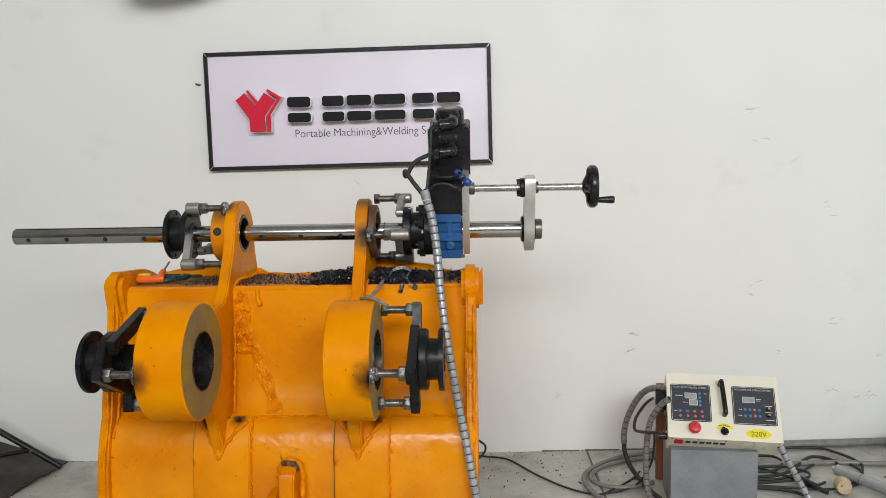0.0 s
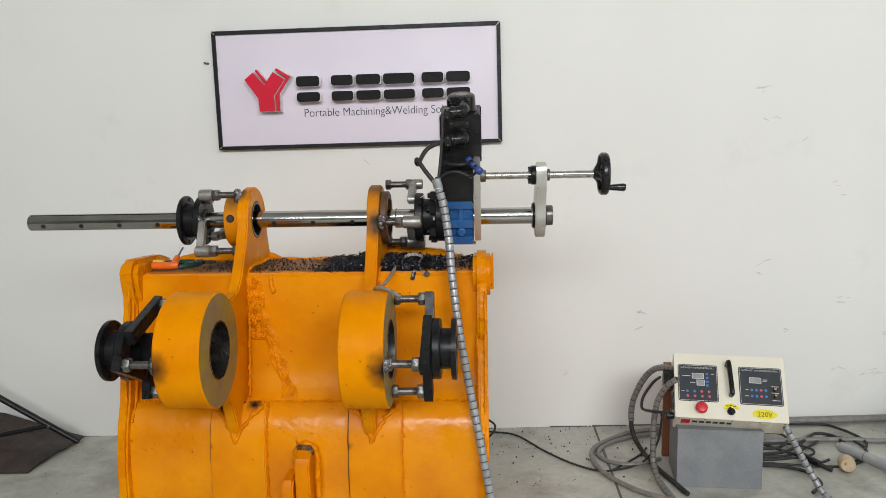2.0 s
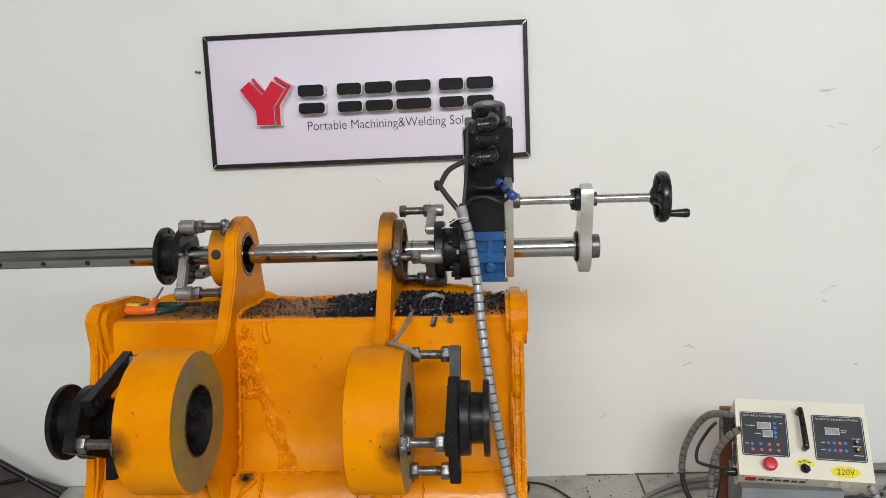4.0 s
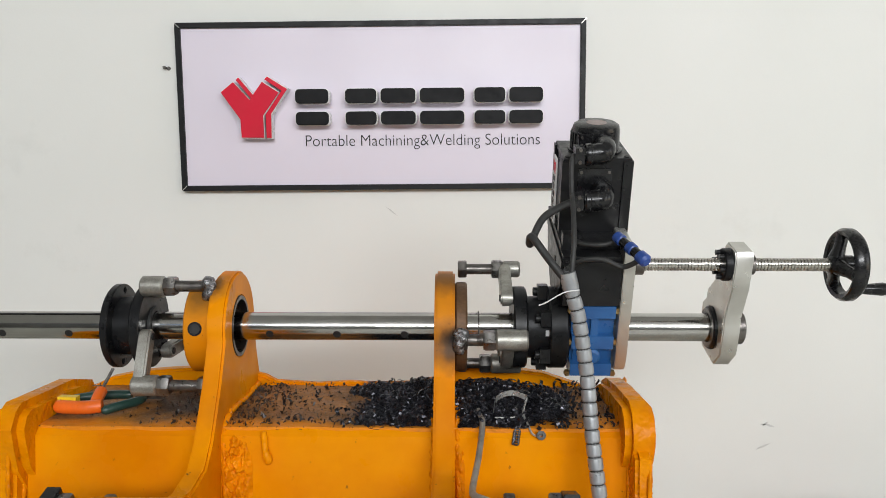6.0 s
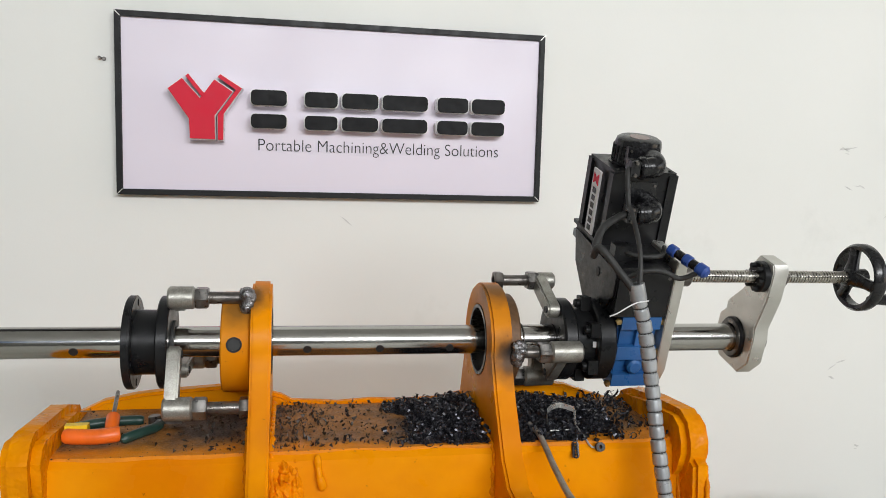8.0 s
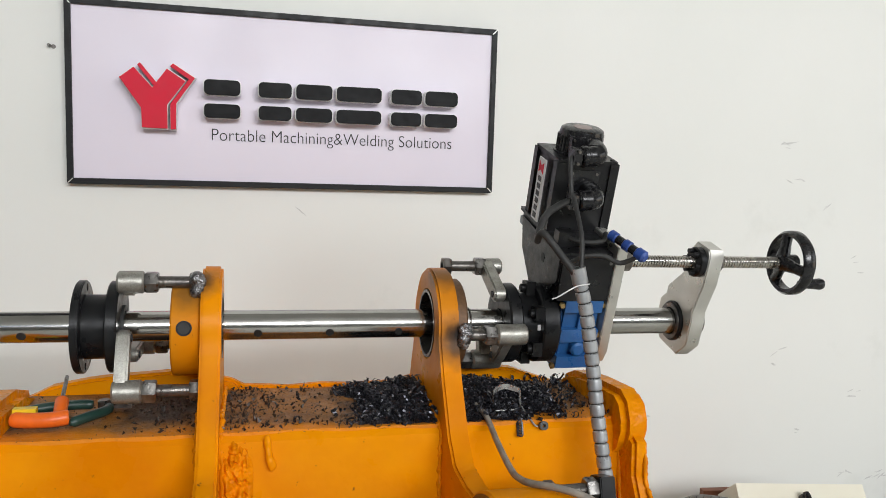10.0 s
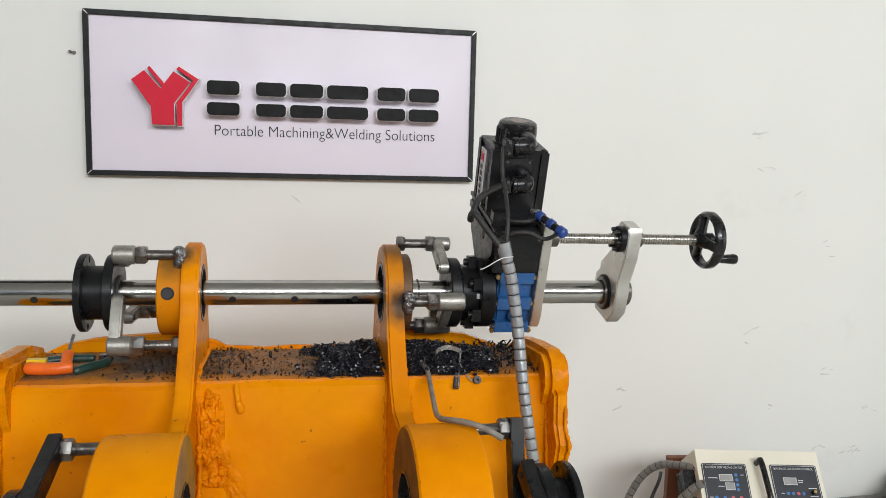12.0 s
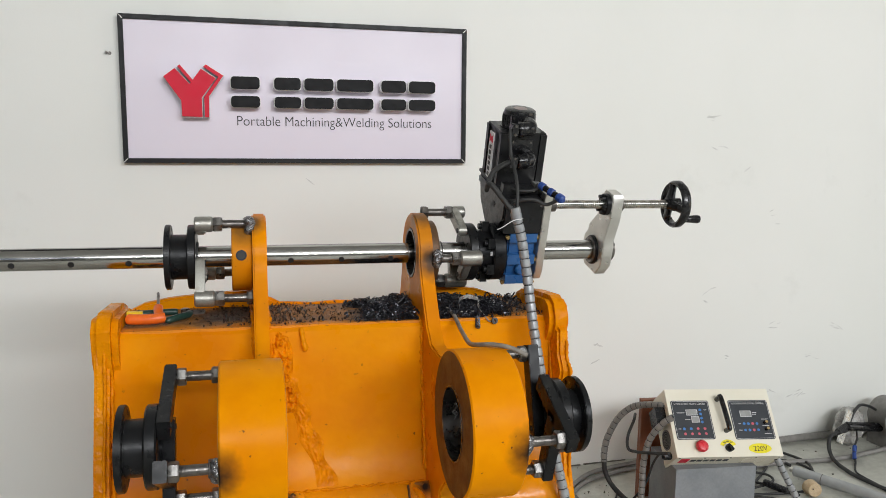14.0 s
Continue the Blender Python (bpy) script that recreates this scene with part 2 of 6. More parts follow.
def finish(bm, name, mats, org, smooth):
    bmesh.ops.recalc_face_normals(bm, faces=bm.faces)
    bm.transform(Matrix.Translation(-org) @ PLACE)
    me = bpy.data.meshes.new(name)
    bm.to_mesh(me)
    bm.free()
    for m in mats if isinstance(mats, (list, tuple)) else [mats]:
        me.materials.append(m)
    if smooth:
        me.polygons.foreach_set("use_smooth", [True] * len(me.polygons))
        me.set_sharp_from_angle(angle=radians(smooth))
    return me


def part(name, bm, material, parent, label="", smooth=38):
    ob = new(name, finish(bm, name, material, ORG[parent], smooth))
    ob.parent = parent
    ORG[ob] = ORG[parent]
    if label:
        tagged(ob, label)
    return melt(ob) if name.startswith(("weld", "burnt", "scorch")) else ob


def solo(name, bm, material, loc, label="", category="", group="", kind="", smooth=38):
    at = PLACE @ Vector(loc)
    ob = new(name, finish(bm, name, material, at, smooth))
    ob.location = ORG[ob] = at
    return tagged(ob, label, category, group, kind)


def B():
    return bmesh.new()


def bev(bm, w, seg=2, angle=30):
    ed = [e for e in bm.edges if len(e.link_faces) == 2 and e.calc_face_angle(0) > radians(angle)]
    bmesh.ops.bevel(bm, geom=ed, offset=w, segments=seg, affect="EDGES", clamp_overlap=True)
    return bm


def box(bm, lo, hi, m=None):
    vs = [bm.verts.new((x, y, z)) for x in (lo[0], hi[0]) for y in (lo[1], hi[1]) for z in (lo[2], hi[2])]
    for f in ((0, 1, 3, 2), (4, 6, 7, 5), (0, 4, 5, 1), (2, 3, 7, 6), (0, 2, 6, 4), (1, 5, 7, 3)):
        bm.faces.new([vs[i] for i in f])
    if m is not None:
        bmesh.ops.transform(bm, matrix=m, verts=vs)
    return bm


def bbox(lo, hi, w=0.0, m=None, seg=2):
    bm = box(B(), lo, hi)
    if w:
        bev(bm, w, seg)
    if m is not None:
        bm.transform(m)
    return bm


def basis(d):
    d = Vector(d).normalized()
    a = Vector((0, 0, 1)) if abs(d.z) < 0.9 else Vector((0, 1, 0))
    u = d.cross(a).normalized()
    return d, u, d.cross(u)


def lathe(bm, a, d, prof, seg=32):
    """Turn (along, radius) pairs round the line from a in direction d."""
    d, u, v = basis(d)
    a = Vector(a)
    rings = []
    for s, r in prof:
        if r < 1e-6:
            rings.append([bm.verts.new(a + d * s)])
        else:
            rings.append([bm.verts.new(a + d * s + (u * math.cos(q) + v * math.sin(q)) * r) for q in (2 * math.pi * i / seg for i in range(seg))])
    for p, n in zip(rings, rings[1:]):
        for i in range(seg):
            j = (i + 1) % seg
            f = [p[i % len(p)], p[j % len(p)], n[j % len(n)], n[i % len(n)]]
            f = list(dict.fromkeys(f))
            if len(f) > 2:
                bm.faces.new(f)
    return bm


def rod(a, b, r, seg=24, c=0.0, bm=None):
    a, b = Vector(a), Vector(b)
    n = (b - a).length
    c = min(c, r * 0.5, n * 0.4)
    prof = [(0, 0), (0, r - c), (c, r), (n - c, r), (n, r - c), (n, 0)] if c else [(0, 0), (0, r), (n, r), (n, 0)]
    return lathe(bm or B(), a, b - a, prof, seg)


def ring(a, b, r, ri, seg=40, c=0.0, bm=None):
    a, b = Vector(a), Vector(b)
    n = (b - a).length
    prof = [(0, ri), (0, r - c), (c, r), (n - c, r), (n, r - c), (n, ri), (0, ri)] if c else [(0, ri), (0, r), (n, r), (n, ri), (0, ri)]
    bm = lathe(bm or B(), a, b - a, prof, seg)
    bmesh.ops.remove_doubles(bm, verts=bm.verts, dist=1e-6)
    return bm


def sheet(outer, holes=(), depth=0.02, w=0.0):
    """A plate in the (p, q) plane, 0 to depth along r; holes are lists of points."""
    bm = B()
    edges = []
    for loop in (outer, *holes):
        vs = [bm.verts.new((p, q, 0)) for p, q in loop]
        edges += [bm.edges.new((vs[i], vs[(i + 1) % len(vs)])) for i in range(len(vs))]
    if holes:
        bmesh.ops.triangle_fill(bm, use_beauty=True, use_dissolve=False, edges=edges)
    else:
        bm.faces.new(bm.verts[:])
    out = bmesh.ops.extrude_face_region(bm, geom=bm.faces[:])
    bmesh.ops.translate(bm, verts=[v for v in out["geom"] if isinstance(v, bmesh.types.BMVert)], vec=(0, 0, depth))
    bmesh.ops.recalc_face_normals(bm, faces=bm.faces)
    if w:
        ed = [e for e in bm.edges if len(e.link_faces) == 2 and abs(e.calc_face_angle(0) - math.pi / 2) < 0.3 and abs(e.verts[0].co.z - e.verts[1].co.z) < 1e-6]
        bmesh.ops.bevel(bm, geom=ed, offset=w, segments=2, affect="EDGES", clamp_overlap=True)
    return bm


YZX = Matrix(((0, 0, 1, 0), (1, 0, 0, 0), (0, 1, 0, 0), (0, 0, 0, 1)))   # plate (p, q, r) -> (y, z, x)
XZY = Matrix(((1, 0, 0, 0), (0, 0, -1, 0), (0, 1, 0, 0), (0, 0, 0, 1)))  # plate (p, q, r) -> (x, z, -y)


def prism_x(pts, x0, x1, holes=(), w=0.0):
    bm = sheet(pts, holes, x1 - x0, w)
    bm.transform(Matrix.Translation((x0, 0, 0)) @ YZX)
    return bm


def wall_plate(pts, y, depth, holes=(), w=0.0):
    """A plate that stands off towards the camera by depth from the plane y."""
    bm = sheet(pts, holes, depth, w)
    bm.transform(Matrix.Translation((0, y, 0)) @ XZY)
    return bm


def circle(c, r, n=40, a0=0.0, a1=360.0):
    full = abs(a1 - a0) >= 360
    return [(c[0] + r * math.cos(radians(a0 + (a1 - a0) * i / (n if full else n - 1))), c[1] + r * math.sin(radians(a0 + (a1 - a0) * i / (n if full else n - 1)))) for i in range(n)]


def curve(points, n=8):
    """Catmull-Rom through the points."""
    p = [Vector(q) for q in points]
    p = [2 * p[0] - p[1], *p, 2 * p[-1] - p[-2]]
    out = []
    for i in range(1, len(p) - 2):
        for k in range(n):
            t = k / n
            a, b, c, d = p[i - 1], p[i], p[i + 1], p[i + 2]
            out.append(0.5 * (2 * b + (c - a) * t + (2 * a - 5 * b + 4 * c - d) * t * t + (3 * b - a - 3 * c + d) * t ** 3))
    return out + [p[-2]]


def sweep(path, r, seg=10, bm=None, radii=None, close=False):
    bm = bm or B()
    d, u, v = basis(path[1] - path[0])
    rings = []
    for i, q in enumerate(path):
        t = (path[min(i + 1, len(path) - 1)] - path[max(i - 1, 0)]).normalized()
        u = (u - t * u.dot(t)).normalized()
        v = t.cross(u)
        rr = radii[i] if radii else r
        rings.append([bm.verts.new(q + (u * math.cos(a) + v * math.sin(a)) * rr) for a in (2 * math.pi * k / seg for k in range(seg))])
    for p, n in zip(rings, rings[1:]):
        for i in range(seg):
            bm.faces.new((p[i], p[(i + 1) % seg], n[(i + 1) % seg], n[i]))
    bm.faces.new(rings[0][::-1])
    bm.faces.new(rings[-1])
    return bm


def resample(path, step):
    out, left = [path[0]], step
    for a, b in zip(path, path[1:]):
        n = (b - a).length
        pos = 0.0
        while n - pos >= left:
            pos += left
            out.append(a.lerp(b, pos / n))
            left = step
        left -= n - pos
    return out


def banded(path, r, pitch, gap, seg=14):
    """One sleeve along a path with a narrow groove every pitch: a spiral cable wrap."""
    fine = resample(path, pitch / 8)
    radii = [(r * 0.78 if k % 8 == 7 else r * 0.985 if k % 8 in (0, 6) else r) for k in range(len(fine))]
    return sweep(fine, r, seg, radii=radii)


def lumps(path, r, step, rng, flat=1.0, seg=7, bm=None, wild=0.35):
    """A weld bead: a row of overlapping drops of metal."""
    bm = bm or B()
    for q in resample(path, step):
        m = Matrix.Translation(q + Vector([rng.uniform(-1, 1) * r * wild for _ in range(3)])) @ Euler([rng.uniform(0, 6) for _ in range(3)]).to_matrix().to_4x4()
        k = r * rng.uniform(0.7, 1.2)
        bmesh.ops.create_uvsphere(bm, u_segments=seg, v_segments=5, radius=1, matrix=m @ Matrix.Diagonal((k, k * rng.uniform(0.7, 1.1), k * flat, 1)))
    return bm


def melt(ob, size=0.0026):
    """Fuse a row of drops into one smooth bead."""
    m = ob.modifiers.new("fuse", "REMESH")
    m.mode, m.voxel_size, m.use_smooth_shade = "VOXEL", size, True
    k = ob.modifiers.new("soften", "SMOOTH")
    k.factor, k.iterations = 0.5, 3
    return ob


def hexnut(c, d, r, n, bm=None):
    """A hexagon nut of length n from c along d."""
    d0 = Vector(d).normalized()
    return lathe(bm or B(), c, d0, [(0, 0), (0, r * 0.9), (n * 0.14, r), (n * 0.86, r), (n, r * 0.9), (n, 0)], 6)


def text_mesh(body, size, m):
    cu = bpy.data.curves.new("text", "FONT")
    cu.body, cu.size, cu.extrude, cu.offset = body, size, 0.0004, -0.012 * size
    ob = bpy.data.objects.new("text", cu)
    me = bpy.data.meshes.new_from_object(ob)
    bpy.data.objects.remove(ob)
    bm = B()
    bm.from_mesh(me)
    bpy.data.meshes.remove(me)
    bm.transform(m)
    return bm


rng = random.Random(7)

# ---- the room ----
WALL = 3.309
BASE, SLOPE = 0.062, 0.021                       # the old floor falls a little towards the west


def fz(x):
    return BASE + SLOPE * x


fl = B()
box(fl, (-6, -4.5, -0.3), (6, 4.2, 0.0))
for v in fl.verts:
    v.co.z += fz(v.co.x)
solo("floor", fl, floor_m, (0, 0, 0), "worn grey-green painted concrete floor with cracks and specks", "floor", kind="structure")
solo("wall_north", bbox((-5.2, WALL, -0.4), (5.2, WALL + 0.24, 4.3)), wall_m, (0, WALL, 0), "scuffed white painted wall behind the machine", "wall", kind="structure")
# unseen walls and ceiling, added to close the room and keep reflections dark
solo("wall_west", bbox((-5.24, -4.2, -0.4), (-5.0, WALL, 4.3)), unseen_wall_m, (-5.1, 0, 0), "plain grey unseen side wall", "wall", kind="structure")
we = B()
box(we, (5.0, 1.6, -0.4), (5.24, WALL, 4.3))
box(we, (5.0, -4.2, -0.4), (5.24, -2.0, 4.3))
box(we, (5.0, -2.0, 3.5), (5.24, 1.6, 4.3))
solo("wall_east", we, unseen_wall_m, (5.1, 0, 0), "plain grey unseen wall with an assumed wide doorway", "wall", kind="structure")
# the strip opening is added to suit the lamp set in it
ws = B()
box(ws, (-5.0, -4.24, -0.4), (5.0, -4.0, 2.85))
box(ws, (-5.0, -4.24, 4.05), (5.0, -4.0, 4.3))
for a, b_ in ((-5.0, -3.9), (3.9, 5.0)):
    box(ws, (a, -4.24, 2.85), (b_, -4.0, 4.05))
solo("wall_south", ws, unseen_wall_m, (0, -4.1, 0), "plain grey unseen wall with an added high strip window", "wall", kind="structure")
solo("ceiling", bbox((-5.2, -4.2, 4.3), (5.2, WALL + 0.2, 4.45)), ceil_m, (0, 0, 4.3), "plain white unseen ceiling", "ceiling", kind="structure")

# ---- the excavator bucket ----
bucket = thing("excavator_bucket", (-0.57, 2.3, 0.0), "orange-yellow painted steel excavator bucket standing on the floor, worn and chipped", "bucket")
AX = Vector((0, 2.333, 1.100))       # axis of the boring bar
BX = Vector((0, 1.905, 0.820))       # axis of the lower bosses
shell_pts = [(2.135, 0.604), (2.125, 0.600), (2.110, 0.588), (2.094, 0.560), (2.082, 0.52), (2.074, 0.46), (2.072, 0.38), (2.078, 0.28), (2.095, 0.18), (2.13, 0.11), (2.19, 0.062), (2.28, 0.045),
             (2.60, 0.045), (2.72, 0.08), (2.76, 0.3), (2.68, 0.6), (2.52, 0.80), (2.30, 0.70)]
part("shell", prism_x(shell_pts, -1.06, -0.07), shell_paint, bucket, "curved yellow outer shell")
upper_pts = [(2.210, 0.958), (2.198, 0.948), (2.193, 0.90), (2.190, 0.866), (2.184, 0.80), (2.176, 0.70), (2.164, 0.64), (2.1355, 0.604), (2.20, 0.55), (2.40, 0.60), (2.44, 0.80), (2.436, 0.958)]
body = part("torsion_box", prism_x(upper_pts, -1.06, -0.07), paint, bucket)
# top of the box, grimy from cutting
top = B()
nx, ny = 60, 12
grid = [[None] * (ny + 1) for _ in range(nx + 1)]
for i in range(nx + 1):
    for j in range(ny + 1):
        x, y = -1.059 + 0.988 * i / nx, 2.207 + 0.231 * j / ny
        e = 0.004 * noise.noise(Vector((x * 14, y * 14, 0))) if 0 < j < ny else 0
        y += 0.008 * noise.noise(Vector((x * 9, j * 0.3, 3))) if j in (0, ny) else 0
        grid[i][j] = (x, y, 0.9605 + abs(e))
vt = [[top.verts.new(p) for p in row] for row in grid]
vb = [[top.verts.new((p[0], p[1], 0.950)) for p in row] for row in grid]
for i in range(nx):
    for j in range(ny):
        top.faces.new((vt[i][j], vt[i + 1][j], vt[i + 1][j + 1], vt[i][j + 1]))
for i in range(nx):
    for j in (0, ny):
        top.faces.new((vt[i][j], vt[i + 1][j], vb[i + 1][j], vb[i][j]))
part("top_plate", top, grime, bucket, "top plate covered in rusty cutting grime")
# raised back plates of the outer bays and the low middle lip
part("back_plate", wall_plate([(-1.09, 0.86), (-1.09, 0.945), (-1.05, 0.958), (-1.016, 0.975), (-0.96, 0.986), (-0.922, 0.990), (-0.86, 0.994), (-0.808, 0.998), (-0.75, 1.0), (-0.75, 0.86)], 2.46, 0.028, w=0.005), paint, bucket)
part("back_plate", wall_plate([(-0.37, 0.86), (-0.37, 1.01), (-0.308, 1.003), (-0.27, 1.0), (-0.238, 0.993), (-0.19, 0.987), (-0.134, 0.968), (-0.09, 0.954), (-0.051, 0.948), (-0.03, 0.975), (-0.03, 0.86)], 2.46, 0.028, w=0.005), paint, bucket)
part("back_lip", wall_plate([(-0.74, 0.90), (-0.74, 0.984), (-0.72, 0.979), (-0.70, 0.968), (-0.66, 0.966), (-0.62, 0.963), (-0.56, 0.967), (-0.5, 0.964), (-0.43, 0.967), (-0.385, 0.978), (-0.385, 0.90)], 2.458, 0.022, w=0.006), weld_paint, bucket)


def side_plate(x0, x1, top_edge, name="side_plate"):
    pts = top_edge + [(2.112, 0.70), (2.095, 0.615), (2.072, 0.56), (2.055, 0.49), (2.047, 0.42), (2.046, 0.34), (2.054, 0.25), (2.075, 0.15), (2.11, 0.09), (2.18, 0.045), (2.5, 0.043), (2.78, 0.07), (2.80, 0.35), (2.70, 0.7), (2.52, 0.92)]
    return part(name, prism_x(pts, x0, x1, w=0.006), paint_rough, bucket, "brushed yellow side plate with a burnt-cut edge")


left_plate = side_plate(-1.086, -1.056, [(2.45, 0.945), (2.36, 0.955), (2.20, 0.955), (2.176, 0.945), (2.168, 0.92), (2.16, 0.86), (2.135, 0.78)])
right_plate = side_plate(-0.078, -0.051, [(2.45, 0.945), (2.38, 0.955), (2.20, 0.955), (2.178, 0.95), (2.165, 0.945), (2.145, 0.935), (2.14, 0.88), (2.118, 0.845), (2.13, 0.80), (2.152, 0.775)])
part("top_lug", prism_x([(2.45, 0.94), (2.43, 0.972), (2.36, 0.994), (2.26, 1.001), (2.19, 1.006), (2.170, 0.996), (2.154, 0.972), (2.158, 0.94), (2.166, 0.90), (2.19, 0.86), (2.40, 0.88)], -1.090, -1.038, w=0.013), paint_rough, left_plate)
part("top_lug", prism_x([(2.45, 0.94), (2.43, 0.975), (2.39, 0.992), (2.30, 1.004), (2.20, 1.010), (2.174, 0.996), (2.160, 0.968), (2.158, 0.945), (2.17, 0.91), (2.20, 0.88), (2.42, 0.88)], -0.090, -0.042, w=0.011), paint_rough, right_plate)
# wear strips on the shell


def shell_strip(x0, x1):
    out = shell_pts[1:12]
    off = []
    for i, p in enumerate(out):
        a, b = Vector(out[max(i - 1, 0)]), Vector(out[min(i + 1, len(out) - 1)])
        t = (b - a).normalized()
        n = Vector((t.y, -t.x))
        n = n if n.x < 0 else -n
        off.append((p[0] + n.x * 0.016, p[1] + abs(n.y) * 0.016))
    return prism_x(off + out[::-1], x0, x1, w=0.003)


for x0, x1 in ((-0.822, -0.668), (-0.436, -0.290)):
    strip = part("wear_strip", shell_strip(x0, x1), sooty("strip_paint", [((x0 + 0.035, 2.108, 0.602), 0.026), ((x1 - 0.035, 2.108, 0.602), 0.024), ((x0, 2.07, 0.50), 0.012)], YEL, gloss=0.2), bucket)
    part("weld_bead", lumps([Vector((x0 + 0.005 + (x1 - x0 - 0.01) * i / 8, 2.114, 0.606)) for i in range(9)], 0.006, 0.006, rng), burnt_weld, strip, "burnt weld bead")
    for x in (x0, x1):
        edge_path = curve([Vector((x, p[0] - 0.004, p[1] + 0.002)) for p in shell_pts[1:8]], 4)
        # left edge: shadow line drawn as a dark bead; right edge: painted weld
        if x == x0:
            part("edge_weld", sweep([q + Vector((0.0015 * noise.noise(q * 40), 0, 0)) for q in edge_path], 0.0042, 8), burnt_edge, strip, "dark line standing in for the shade along the edge")
        else:
            part("edge_weld", lumps(edge_path, 0.0052, 0.006, rng, seg=5), weld_paint, strip)
    xm = -0.750 if x0 < -0.6 else -0.372
    vee = B()
    for a in (x0 + 0.012, x1 - 0.012):
        lumps(curve([Vector((a, 2.096, 0.602)), Vector((a * 0.6 + xm * 0.4, 2.083, 0.578)), Vector((a * 0.22 + xm * 0.78, 2.070, 0.545)), Vector((xm, 2.062, 0.512))], 7), 0.0075, 0.005, rng, 0.8, bm=vee)
    part("weld_splash", vee, weld_paint, strip, "thick painted weld under the lug")

# the two ears, each with an upper bore and a heavy lower boss
EARS = ((-0.766, -0.735), (-0.391, -0.357))
for k, (x0, x1) in enumerate(EARS):
    head_arc = circle((AX.y, AX.z), 0.0965, 22, 185, -8)
    prof = [*head_arc, (2.437, 1.04), (2.452, 0.99), (2.47, 0.955), (2.40, 0.90), (2.28, 0.80), (2.24, 0.60), (2.15, 0.53), (2.085, 0.515), (2.055, 0.545), (2.02, 0.63), (1.955, 0.69), (1.80, 0.75), (1.80, 0.89), (1.98, 0.925), (2.06, 0.918), (2.12, 0.925), (2.155, 0.955), (2.205, 1.03)]
    ear_paint = sooty("ear_paint", [((x1 - 0.01, AX.y - 0.02, AX.z + 0.03), 0.105, (0.52, 0.18, 0.012)), ((x0 + 0.02, AX.y - 0.035, AX.z + 0.095), 0.045, (0.20, 0.085, 0.02)), ((x1, AX.y - 0.098, AX.z - 0.01), 0.050, (0.13, 0.06, 0.02)), ((x1, AX.y - 0.098, AX.z), 0.024, (0.02, 0.015, 0.012))], YEL, gloss=0.12) if k else sooty("ear_paint", [((x0, AX.y - 0.048, AX.z + 0.078), 0.040, (0.33, 0.13, 0.02)), ((x0, AX.y - 0.048, AX.z + 0.078), 0.022, (0.05, 0.03, 0.015)), ((x1, 2.20, 0.985), 0.035, (0.60, 0.19, 0.005))], YEL, gloss=0.10)
    worn = []
    for (ya, za), (yb, zb) in zip(prof, prof[1:] + prof[:1]):
        n = max(1, int(math.hypot(yb - ya, zb - za) / 0.02))
        for i in range(n):
            y, z = ya + (yb - ya) * i / n, za + (zb - za) * i / n
            worn.append((y + 0.0022 * noise.noise(Vector((y * 21, z * 21, k))), z + 0.0022 * noise.noise(Vector((y * 21, z * 21, k + 9)))))
    ear = part("ear_plate", prism_x(worn, x0, x1, [circle((AX.y, AX.z), 0.058 if k else 0.052, 36), circle((BX.y, BX.z), 0.0735, 36)], w=0.004), ear_paint, bucket, "tall yellow lug plate with two bores")
    part("bore_lining", ring((x0 - 0.001, AX.y, AX.z), (x1 + 0.001, AX.y, AX.z), 0.0595 if k else 0.0535, 0.054 if k else 0.047, 44), bore_m, ear, "dark turned steel bore lining")
    b0, b1 = ((-0.833, -0.721), (-0.397, -0.291))[k]
    spots = [((b0 - 0.005, BX.y - 0.125, BX.z - 0.004), 0.052)] if k == 0 else [((b1 + 0.005, BX.y - 0.125, BX.z - 0.010), 0.055)]
    boss = part("boss", ring((b0, BX.y, BX.z), (b1, BX.y, BX.z), 0.145, 0.074, 72, 0.003), sooty("boss_paint", spots, YEL), bucket, "thick yellow boss ring with scorched paint")
    part("machined_face", ring((b0 - 0.0004, BX.y, BX.z), (b0 + 0.004, BX.y, BX.z), 0.141, 0.073, 64), rust_face if k else olive_face, boss, "bare machined end face")
    part("machined_face", ring((b1 - 0.004, BX.y, BX.z), (b1 + 0.0004, BX.y, BX.z), 0.141, 0.073, 64), olive_face, boss, "bare end face dusted with yellow overspray")
    part("bore_lining", ring((b0 - 0.002, BX.y, BX.z), (b1 + 0.002, BX.y, BX.z), 0.0745, 0.0715, 64), bore_m, boss, "turned steel bore")
    if k:
        part("weld_streak", lumps([Vector((-0.375 + 0.004 * (i % 3), BX.y + 0.0715, BX.z - 0.055 + 0.006 * i)) for i in range(16)], 0.004, 0.004, rng), weld_metal, boss, "bright weld streak in the bore")
    # rough weld where the ear meets the box
    bead = B()
    xs = x1 + 0.003
    lumps(curve([Vector((xs, 2.44, 0.965)), Vector((xs, 2.35, 0.966)), Vector((xs, 2.22, 0.966)), Vector((xs + 0.004, 2.188, 0.87)), Vector((xs + 0.006, 2.165, 0.76)), Vector((xs + 0.008, 2.135, 0.62))], 8), 0.0055, 0.005, rng, bm=bead)
    lumps(curve([Vector((x0 - 0.002, 2.44, 0.965)), Vector((x0 - 0.002, 2.22, 0.964)), Vector((x0 - 0.002, 2.19, 0.86)), Vector((x0 - 0.002, 2.14, 0.63))], 8), 0.0050, 0.005, rng, bm=bead)
